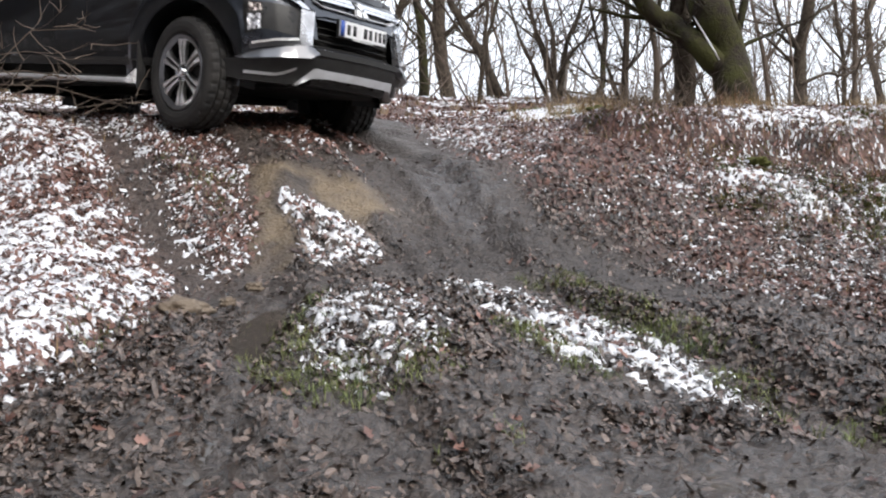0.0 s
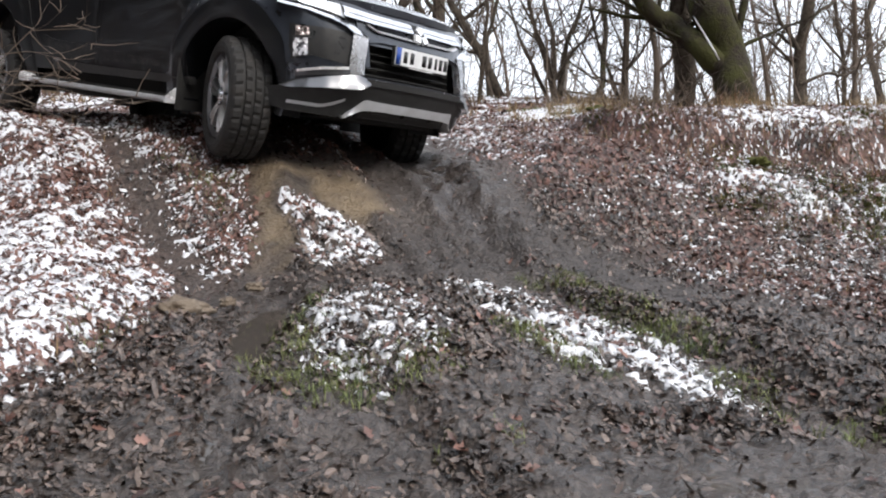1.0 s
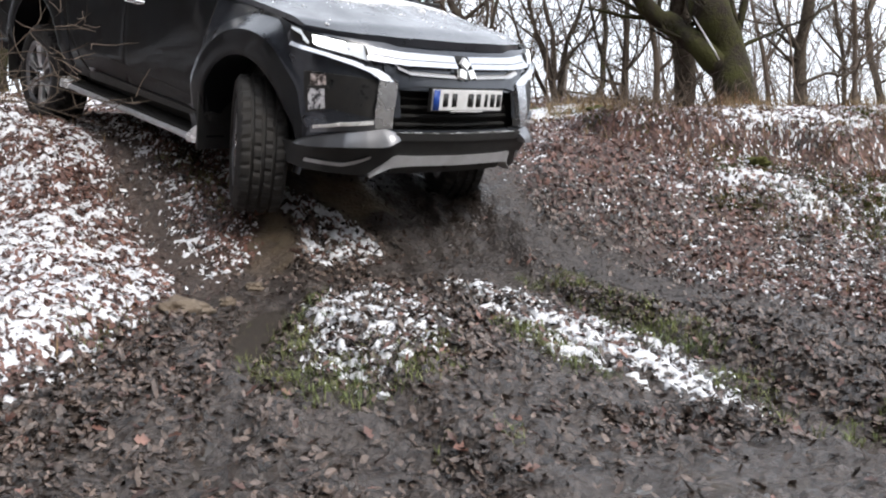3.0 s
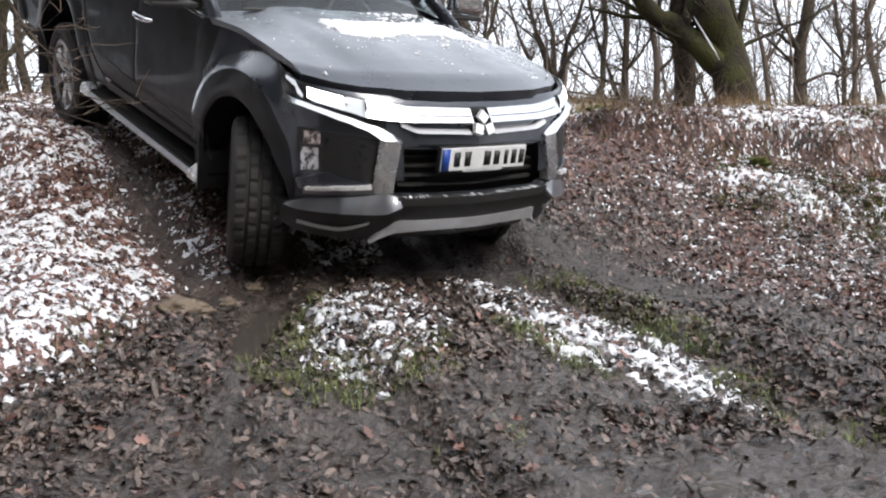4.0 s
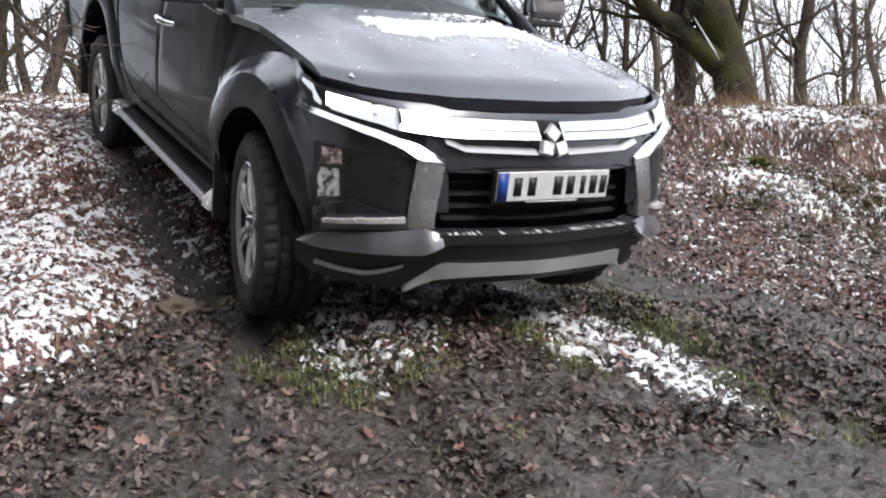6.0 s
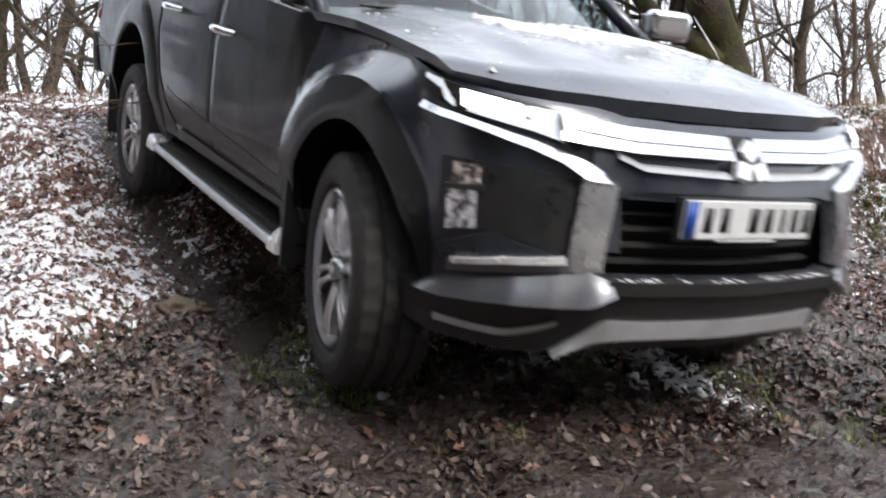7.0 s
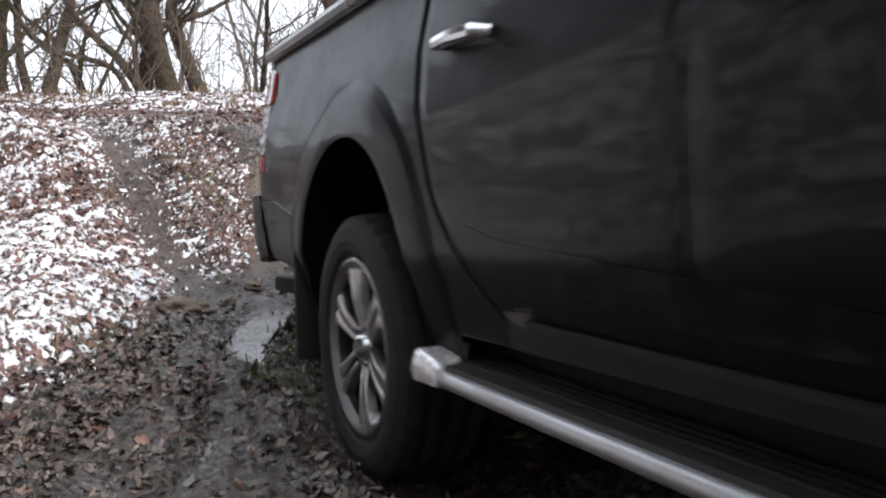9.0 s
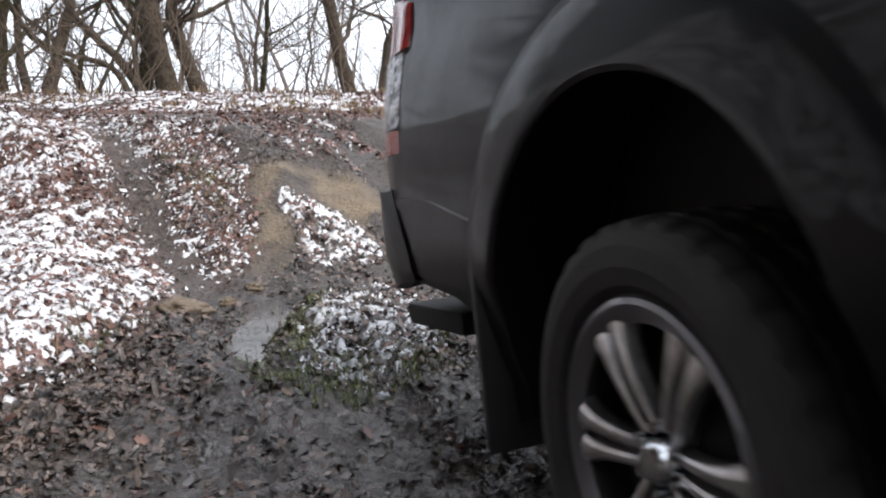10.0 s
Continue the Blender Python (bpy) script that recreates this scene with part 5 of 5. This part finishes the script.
    part("instrument_hood", box_bm(.6, .85, .15, .6, 1.15, 1.21, .03), M_BLACK, t)
    for y0, y1 in ((-.62, -.05), (-.02, .55)):
        part("wiper", tube_bm([(.98, y1, 1.235), (.985, (y0 + y1) / 2, 1.245), (.93, y0, 1.235)], [.012, .012, .008], 6), M_BLACK, t, "black wiper blade")
    build_front(t)
    for s in (-1, 1):
        build_flank(t, s)
    build_rear(t)
    wheels = [(build_wheel(t, x, s), x, s) for x in (1.5, -1.5) for s in (-1, 1)]
    return t, wheels


def build_hood_snow(t):
    n, m = 150, 200
    X, Y = np.meshgrid(np.linspace(1.02, 2.12, n), np.linspace(-.72, .72, m), indexing="ij")
    dens = .78 * step(1.24, 1.32, X) * step(1.68, 1.50, X + .25 * (fbm(X, Y, .3) - .5)) * step(-.46, -.30, Y) * step(.72, .5, Y)
    dens = np.maximum(dens, .20 + .10 * step(2.0, 1.6, X) * step(-.3, .1, Y) + .06 * fbm(X + 4, Y, .2, 2))
    d = dens - (.30 * fbm(X, Y, .10, 2) + .70 * fbm(X + 7, Y + 3, .018, 2))
    bm = bmesh.new()
    vs = [[bm.verts.new((X[i, j], Y[i, j], hood_z(X[i, j], Y[i, j]) + float(np.clip(d[i, j] * .12, -.008, .007)))) for j in range(m)] for i in range(n)]
    for i in range(n - 1):
        for j in range(m - 1):
            if d[i:i + 2, j:j + 2].max() > -.03 and X[i + 1, j] < hood_front(Y[i, j]) - .06:
                bm.faces.new((vs[i][j], vs[i + 1][j], vs[i + 1][j + 1], vs[i][j + 1]))
    bmesh.ops.delete(bm, geom=[v for v in bm.verts if not v.link_faces], context="VERTS")
    tagged(part("bonnet_snow", bm, M_SNOW, t), "melting patch of white snow on the bonnet", kind="stuff")


def front_part(t, name, keys, mat, off=.012, thick=.03, label="", n=20, m=3, lean=0.0):
    for s in (1, -1):
        part(name, strip(keys, off, thick, n, m, s, lean), mat, t, label)


def build_front(t):
    # black grille well and its slats
    part("grille_well", box_bm(1.95, 2.22, -.56, .56, .52, .98, .02), M_LINER, t)
    for k in range(4):
        z = .615 + .045 * k
        part("grille_slat", strip([(-.44, z, z + .010), (.44, z, z + .010)], -.055, .03, 16, 1), M_LINER, t)
    # bridge panel over the grille
    part("grille_panel", strip([(-0.510, 0.800, 0.933), (-0.410, 0.813, 0.903), (-.34, .825, .872), (.34, .825, .872), (0.410, 0.813, 0.903), (0.510, 0.800, 0.933)], .018, .04, 40), M_PAINT, t, "dark grey panel above the grille")
    part("grille_gap", strip([(-0.450, 0.873, 0.992), (0.450, 0.873, 0.992)], -.006, .04, 24), M_LINER, t)
    front_part(t, "chrome_bar", [(.052, .926, .986), (0.390, 0.928, 0.992), (0.530, 0.938, 1.004), (0.600, 0.945, 1.011)], M_CHROME, .012, .03, "broad chrome grille bar", n=24, lean=.026)
    front_part(t, "chrome_line", [(.07, .874, .890), (0.370, 0.882, 0.898), (0.440, 0.908, 0.929)], M_SILVER, .020, .03, "silver line dusted with snow", lean=.02)
    # badge, a plain chrome shape
    bm = bmesh.new()
    for turn in (0, 120, 240):
        vs = [bm.verts.new(Matrix.Rotation(radians(turn), 3, "X") @ Vector((x, y, z))) for x, y, z in ((0, 0, .004), (0, .038, .042), (0, 0, .080), (0, -.038, .042))]
        tip = [bm.verts.new(v.co * .9 + Vector((.018, 0, 0))) for v in vs]
        bm.faces.new(tip)
        bm.faces.new(vs[::-1])
        for i in range(4):
            bm.faces.new((vs[i], vs[(i + 1) % 4], tip[(i + 1) % 4], tip[i]))
    bmesh.ops.recalc_face_normals(bm, faces=bm.faces)
    bm.transform(Matrix.Translation((2.318, 0, .912)) @ Matrix.Rotation(-.40, 4, "Y"))
    part("badge", bm, M_CAP, t, "plain chrome badge of three diamonds", smooth=False)
    part("badge_plinth", strip([(-.05, .86, .99), (.05, .86, .99)], .004, .03, 6, 3), M_RIMBLACK, t)
    # lamps
    front_part(t, "headlamp", [(0.590, 0.929, 0.993), (0.605, 0.937, 1.017), (0.745, 0.961, 1.032), (0.905, 0.983, 1.049), (0.990, 1.009, 1.063), (1.060, 1.053, 1.072)], M_RIMBLACK, .012, .03, "clear headlamp in a black housing")
    front_part(t, "headlamp_beam", [(0.700, 0.971, 1.019), (0.790, 0.981, 1.030), (0.875, 0.995, 1.038)], M_HEADLIGHT, .017, .01, "lit white headlamp")
    front_part(t, "lamp_reflector", [(0.590, 0.932, 0.993), (0.605, 0.939, 1.011), (0.670, 0.955, 1.018), (0.860, 0.983, 0.995)], M_HEADDIM, .015, .01)
    front_part(t, "lamp_edge", [(.588, .925, .955), (.597, .935, 1.0), (.606, .985, 1.018)], M_RIMBLACK, .030, .02, n=4)
    front_part(t, "bar_seam", [(.06, .951, .955), (.39, .954, .958), (.56, .970, .974)], M_BLACK, .0275, .01, n=16, m=1)
    front_part(t, "lamp_streak", [(.68, .985, .988), (.86, 1.006, 1.009)], M_LIP, .0185, .004, n=8, m=1)
    front_part(t, "lamp_chevron", [(0.900, 0.990, 1.003), (0.930, 1.005, 1.038), (0.940, 1.032, 1.055), (1.040, 1.054, 1.066)], M_HEADDIM, .017, .01, "pale light chevron", n=10)
    front_part(t, "running_light", [(0.440, 0.841, 0.849), (0.530, 0.847, 0.894), (0.600, 0.886, 0.913), (0.670, 0.910, 0.933), (0.820, 0.946, 0.963), (1.020, 0.976, 0.994)], M_CHROME, .020, .03, "chrome strip under the headlamp", n=30, lean=.018)
    front_part(t, "chrome_fang", [(0.440, 0.831, 0.846), (0.490, 0.607, 0.847), (0.540, 0.603, 0.847), (0.570, 0.602, 0.698), (0.580, 0.602, 0.641)], M_FANG, .030, .05, "broad satin chrome upright beside the grille", n=14)
    front_part(t, "fang_foot", [(0.580, 0.600, 0.635), (0.730, 0.578, 0.619), (0.910, 0.548, 0.581)], M_LIP, .026, .04, "grey foot of the chrome upright")
    front_part(t, "chrome_hook", [(0.590, 0.625, 0.642), (0.740, 0.605, 0.621), (0.890, 0.574, 0.588)], M_CAP, .044, .03, "chrome line over the bumper")
    front_part(t, "bumper_cheek", [(0.545, 0.648, 0.843), (0.675, 0.667, 0.855), (0.800, 0.683, 0.857), (0.935, 0.644, 0.858)], M_RIMBLACK, .006, .02, "black bumper cheek")
    front_part(t, "indicator", [(0.810, 0.800, 0.851), (0.895, 0.786, 0.846)], M_AMBER, .012, .02, "pale indicator lens", n=6)
    front_part(t, "fog_lamp", [(0.820, 0.682, 0.783), (0.910, 0.663, 0.772)], M_LAMPGREY, .012, .02, "clear fog lamp", n=6)
    front_part(t, "lamp_divider", [(0.800, 0.783, 0.798), (0.910, 0.772, 0.786)], M_BLACK, .016, .02, n=6)
    front_part(t, "washer_cap", [(0.720, 0.899, 0.909), (0.760, 0.903, 0.915)], M_BLACK, .004, .01, n=3)
    front_part(t, "bumper_shelf", [(0.620, 0.629, 0.641), (0.700, 0.619, 0.658), (0.770, 0.610, 0.681), (0.940, 0.570, 0.616)], M_PAINT, .020, .03)
    front_part(t, "bumper_lip", [(0.460, 0.552, 0.585), (0.530, 0.514, 0.606), (0.730, 0.499, 0.568), (0.900, 0.480, 0.530), (0.985, 0.482, 0.500)], M_LIP, .028, .07, "grey bumper lip, colour lightened for the sky it reflects", n=40, lean=.05)
    part("bumper_ledge", strip([(-0.470, 0.547, 0.587), (0.470, 0.547, 0.587)], .044, .07, 24), M_BLACK, t, "dark bumper ledge dusted with snow")
    part("bumper_skirt", strip([(-1.115, 0.373, 0.477), (-0.940, 0.346, 0.487), (-0.580, 0.336, 0.513), (-0.470, 0.409, 0.557), (0.470, 0.409, 0.557), (0.580, 0.336, 0.513), (0.940, 0.346, 0.487), (1.115, 0.373, 0.477)], .030, .06, 60), M_BLACK, t, "black lower bumper")
    front_part(t, "bumper_slit", [(0.590, 0.439, 0.453), (0.650, 0.402, 0.425), (0.720, 0.382, 0.402), (0.930, 0.387, 0.407)], M_SILVER, .042, .03, "silver slit line on the bumper")
    part("skid_plate", strip([(-0.560, 0.332, 0.345), (-0.450, 0.394, 0.464), (-.34, .402, .458), (.34, .402, .458), (0.450, 0.394, 0.464), (0.560, 0.332, 0.345)], .040, .05, 44, 3, 1, .03), M_SILVER, t, "silver skid plate under the bumper")
    for y in (-.30, 0, .30):
        part("skid_slot", strip([(y - .085, .384, .408), (y + .085, .384, .408)], .066, .04, 8, 1), M_BLACK, t, "dark slot in the skid plate")
    part("skid_recess", strip([(-0.435, 0.352, 0.408), (0.435, 0.352, 0.408)], .036, .05, 20, 1), M_BLACK, t)
    # number plate with plain bars in place of its characters
    plate = part("number_plate", box_bm(2.357, 2.369, -.26, .26, .708, .818, .004), M_PLATE, t, "white number plate with blue edge and black bars", smooth=False)
    part("blue_edge", box_bm(2.367, 2.3715, -.259, -.215, .710, .816), M_BLUE, plate, "blue edge of the plate")
    for y, w in ((-.17, .035), (-.105, .035), (.015, .04), (.075, .035), (.135, .022), (.185, .032), (.235, .032)):
        part("plate_bar", box_bm(2.367, 2.3715, y - w / 2, y + w / 2, .728, .798), M_INK, plate)
    part("plate_holder", box_bm(2.335, 2.358, -.268, .268, .698, .824, .004), M_BLACK, t)
    part("holder_line", box_bm(2.357, 2.366, -.12, .12, .698, .705), M_PLATE, t)
    snow = strip([(-.44, .578, .586), (.44, .578, .586)], .038, .06, 160, 2)
    for v in snow.verts:
        v.co.z += .006 * noise.noise(v.co * 90)
    part("ledge_snow", snow, M_SNOW, t, "dusting of snow on the bumper ledge")


def build_flank(t, s):
    z0 = lambda x: float(np.interp(x, [-.6, 1.1], [.525, .475]))
    z1 = lambda x: z_top(x) - .012
    # both doors wear the paint darkened for shade
    door = part("front_door", flank(lambda z: .0285, lambda z: 1.085, z0, z1, .003, sgn=s), M_SHADED, t, "dark grey front door, paint darkened for shade, splashed with mud")
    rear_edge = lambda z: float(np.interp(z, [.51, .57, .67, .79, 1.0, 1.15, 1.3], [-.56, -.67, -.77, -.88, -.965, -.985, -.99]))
    door2 = part("rear_door", flank(rear_edge, lambda z: .0275, z0, z1, .003, sgn=s), M_SHADED, t, "dark grey rear door with a curved shut line")
    for d, hx, hz in ((door, .19, 1.065), (door2, -.69, 1.125)):
        y = shape(hx, .885, hz)[1]
        pts = [(hx - .11, s * (y + .004), hz + .004), (hx - .09, s * (y + .040), hz + .003), (hx, s * (y + .048), hz), (hx + .08, s * (y + .040), hz - .004), (hx + .10, s * (y + .004), hz - .006)]
        bm = tube_bm(pts, [.013, .017, .019, .017, .013], 10)
        part("handle", bm, M_CHROME, d, "chrome door handle")
        cup = lathe_bm([(.0, 0), (.035, .001), (.045, .004)], 16)
        cup.transform(Matrix.Translation((hx, s * (y + .006), hz - .02)) @ Matrix.Scale(1.5, 4, (1, 0, 0)))
        part("handle_recess", cup, M_LINER, d)
    for thick, xs in zip((.0055, .0016, .0035), ([(rear_edge(z), z) for z in np.linspace(.52, 1.32, 14)], [(.028, z) for z in np.linspace(.52, 1.24, 6)], [(1.09, z) for z in np.linspace(.90, 1.16, 4)])):
        pts = []
        for x, z in xs:
            p = skin(u_at(x - .004), z, .001)
            pts.append((p.x, -s * p.y * -1 if s < 0 else -p.y, p.z) if s > 0 else (p.x, p.y, p.z))
        part("shut_line", tube_bm(pts, thick, 6), M_LINER, t)
    # crease and sill under the doors
    part("sill", strip([(u_at(1.10), .445, .495), (u_at(-.60), .475, .535)], .004, .05, 30, 2, -s), M_BLACK, t)
    part("door_moulding", strip([(u_at(1.07), .470, .482), (u_at(-.50), .528, .543)], .014, .02, 30, 1, -s), M_BLACK, t, "thin moulding along the door foot")
    cap = strip([(u_at(-.50), .525, .560), (u_at(-.58), .545, .556)], .012, .02, 6, 1, -s)
    part("moulding_end", cap, M_LIP, t)
    # running board
    f = lambda x: .326 + (1.05 - x) / 2.09 * .06
    pts = [(x, s * .888, f(x)) for x in np.linspace(1.02, -1.02, 12)]
    part("step_rail", tube_bm(pts, .020, 12), M_SILVER, t, "silver tube along the running board")
    rows = []
    for x in np.linspace(1.0, -.99, 14):
        rows.append([(x, s * .885, f(x) + .012), (x, s * .880, f(x) + .030), (x, s * .74, f(x) + .034), (x, s * .735, f(x) - .02), (x, s * .88, f(x) - .022)])
    bm = grid_bm(rows, closed=True)
    bmesh.ops.recalc_face_normals(bm, faces=bm.faces)
    board = part("running_board", bm, M_BLACK, t, "black ribbed running board", smooth=False)
    for k in range(4):
        y = .765 + .026 * k
        part("tread_rib", tube_bm([(x, s * y, f(x) + .035) for x in np.linspace(.93, -.86, 10)], .004, 5), M_BLACK, board)
    for x, e in ((.995, 1), (-.99, -1)):
        rows = []
        for i in range(7):
            k = i / 6
            xx = x + e * (.040 - (.10 if e > 0 else .17) * k)
            top = f(x) + .026 + .032 * (1 - k) ** .6 * (1 if i else .55) + (.035 * (1 - k) if e > 0 else 0)
            inner = .885 - (.06 if e > 0 else .15) * (1 - k) ** .6
            rows.append([(xx, s * (.912 - .02 * (i == 0)), f(x) - .022), (xx, s * (.914 - .02 * (i == 0)), f(x) + .02), (xx, s * .895, top), (xx, s * inner, top), (xx, s * inner, f(x) - .022)])
        bm = grid_bm(rows, closed=True)
        bm.verts.ensure_lookup_table()
        bm.faces.new([bm.verts[i] for i in range(5)])
        bm.faces.new([bm.verts[i] for i in range(30, 35)])
        bmesh.ops.recalc_face_normals(bm, faces=bm.faces)
        bmesh.ops.bevel(bm, geom=bm.edges[:], offset=.004, segments=1, affect="EDGES")
        part("step_end", bm, M_CAP, t, "bright end cap of the running board")
    part("inner_skirt", box_bm(-.98, 1.0, s * .700, s * .722, .31, .50, .004), M_LINER, t)
    for x in (.7, 0, -.7):
        part("step_bracket", box_bm(x - .03, x + .03, s * .5, s * .78, f(x) - .01, f(x) + .02, .005), M_LINER, t)
    # mirror
    bm = box_bm(-.055, .055, -.105, .105, -.07, .07, .045, 4)
    bm.transform(Matrix.Translation((.80, s * 1.01, 1.325)) @ Matrix.Rotation(-.25 * s, 4, "Z"))
    mirror = part("mirror", bm, M_CHROME, t, "chrome door mirror with black foot")
    part("mirror_foot", box_bm(.74, .86, s * .84, s * 1.10, 1.215, 1.245, .012), M_BLACK, mirror)
    part("mirror_glass", box_bm(.722, .728, s * .91, s * 1.11, 1.26, 1.37, .002), M_CHROME, mirror)
    # mud flaps and the film of dried splashes
    part("mud_flap", box_bm(1.030, 1.050, s * .66, s * .895, .27, .62, .006), M_BLACK, t, "black rubber mud flap")
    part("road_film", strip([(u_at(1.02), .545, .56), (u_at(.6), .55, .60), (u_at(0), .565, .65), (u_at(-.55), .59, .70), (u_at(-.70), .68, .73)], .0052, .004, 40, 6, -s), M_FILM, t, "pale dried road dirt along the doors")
    part("mud_flap", box_bm(-2.125, -2.105, s * .66, s * .905, .27, .70, .006), M_BLACK, t, "black rubber mud flap")


def build_rear(t):
    # load bed: floor, inner walls, lid and tailgate
    part("bed_floor", box_bm(-2.68, -1.13, -.56, .56, .80, .84), M_BLACK, t)
    rows = []
    for i in range(9):
        x = -1.10 - 1.58 * i / 8
        rows.append([(x, y, 1.458 + .015 * (1 - (y / .84) ** 2) - (.03 if abs(y) > .82 else 0) + .006 * math.sin(i * 9)) for y in np.linspace(-.845, .845, 21)])
    bm = grid_bm(rows)
    thicken(bm, .03)
    part("bed_cover", bm, M_BLACK, t, "black hard cover over the load bed")
    for s in (-1, 1):
        part("bed_rail", tube_bm([(-1.12, s * .828, 1.395), (-2.0, s * .828, 1.408), (-2.60, s * .826, 1.42)], .026, 8), M_PAINT, t)
        # rear lamps
        k = 1 if s < 0 else -1
        lo, hi = u_at(-2.56), ARC[-1] - .58
        part("tail_lamp", strip([(lo, 1.23, 1.34), (lo + .08, 1.23, 1.37), (hi, 1.23, 1.37)], .012, .04, 10, 2, k), M_RED, t, "red tail lamp")
        part("reversing_lamp", strip([(lo + .05, 1.03, 1.225), (hi, 1.03, 1.225)], .012, .04, 10, 2, k), M_LAMPGREY, t, "clear lower tail lamp")
        part("tail_reflector", strip([(lo + .05, .965, 1.025), (hi, .965, 1.025)], .012, .04, 8, 1, k), M_RED, t)
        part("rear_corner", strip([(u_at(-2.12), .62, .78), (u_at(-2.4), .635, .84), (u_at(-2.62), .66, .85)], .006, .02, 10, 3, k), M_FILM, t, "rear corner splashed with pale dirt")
        part("bumper_corner", strip([(u_at(-2.58), .63, .66), (u_at(-2.64), .62, .80), (u_at(-2.74), .60, .88), (ARC[-1] - .45, .60, .86)], .03, .06, 16, 3, k), M_BLACK, t, "black rear bumper corner")
    part("rear_bumper", box_bm(-2.93, -2.80, -.62, .62, .62, .80, .02), M_BLACK, t)
    part("tailgate", box_bm(-2.86, -2.84, -.66, .66, .86, 1.36, .008), M_PAINT, t)
    part("tailgate_handle", box_bm(-2.88, -2.855, -.11, .11, 1.20, 1.27, .008), M_CHROME, t)
    part("tow_bar", box_bm(-3.06, -2.60, -.75, .75, .46, .525, .01), M_LINER, t)
    part("exhaust", tube_bm([(-1.9, -.5, .47), (-2.3, -.52, .48), (-2.55, -.60, .46)], .032, 12), M_LINER, t)

# ---------------------------------------------------------------- build
build_ground()
build_water()
build_trees()
build_saplings()
build_thicket()
build_unseen_wood()
truck, wheels = build_truck()
build_lumps()
build_shrub()
build_brambles()
build_grass()
build_litter()

# the truck's way: seconds, place and turn
TRUCK = [
    (0.0, -2.579, 8.036, 1.703, 1.4, 5.6, -33.5),
    (0.5, -2.263, 7.813, 1.603, 1.5, 8.2, -35.8),
    (1.0, -2.065, 7.572, 1.531, 0.5, 9.1, -38.0),
    (1.5, -1.914, 7.444, 1.520, 4.2, 10.6, -40.0),
    (2.0, -1.790, 7.276, 1.490, 5.9, 11.6, -41.5),
    (2.5, -1.658, 7.111, 1.445, 5.9, 12.9, -43.7),
    (4.0, -1.284, 6.536, 1.226, 6.5, 19.7, -51.3),
    (4.5, -1.158, 6.289, 1.134, 6.8, 21.0, -54.5),
    (5.5, -0.950, 5.897, 1.046, 5.3, 20.0, -57.5),
    (6.8, -0.526, 5.086, 0.756, 1.2, 15.9, -58.9),
    (7.0, -0.382, 4.830, 0.657, 0.6, 15.0, -59.2),
    (7.2, -0.175, 4.472, 0.459, 0.6, 12.3, -60.5),
    (7.5, 0.099, 3.947, 0.294, 2.2, 7.5, -61.2),
    (8.0, 0.468, 3.133, 0.240, 3.8, 6.8, -63.6),
    (8.5, 0.824, 2.463, 0.149, 2.6, 3.1, -65.0),
    (9.0, 1.178, 1.718, 0.058, 3.0, 0.7, -66.4),
    (9.3, 1.357, 1.136, 0.095, 5.4, 0.0, -68.6),
    (9.6, 1.517, 0.756, 0.102, 5.6, -0.6, -69.5),
    (10.0, 1.709, 0.376, 0.074, 6.6, 0.4, -69.6),
]
# steering of the front wheels, degrees, to the truck's left positive
STEER = [(0, -8), (0.5, -14), (1.0, -24), (1.5, -27), (2.5, -29), (4.0, -24), (4.5, -22), (5.0, -16), (5.5, -9), (6.8, -10), (7.5, -12), (8.0, 1), (8.6, 3), (10, 0)]


def motions():
    walk(truck, [(r[0], pose(*r[1:])) for r in TRUCK])
    ts = [r[0] for r in TRUCK]
    times = [0.2 * k for k in range(51)]
    place = [[float(np.interp(t, ts, [r[i] for r in TRUCK])) for i in (1, 2, 3)] for t in times]
    way = [0.0]
    for a, b in zip(place, place[1:]):
        way.append(way[-1] + math.dist(a, b))
    for ob, x, s in wheels:
        rows = []
        for t, d in zip(times, way):
            turn = float(np.interp(t, [k[0] for k in STEER], [k[1] for k in STEER])) if x > 0 else 0.0
            rows.append((t, pose(x, .765 * s, .385, 0, math.degrees(d / .385), turn)))
        walk(ob, rows)


motions()
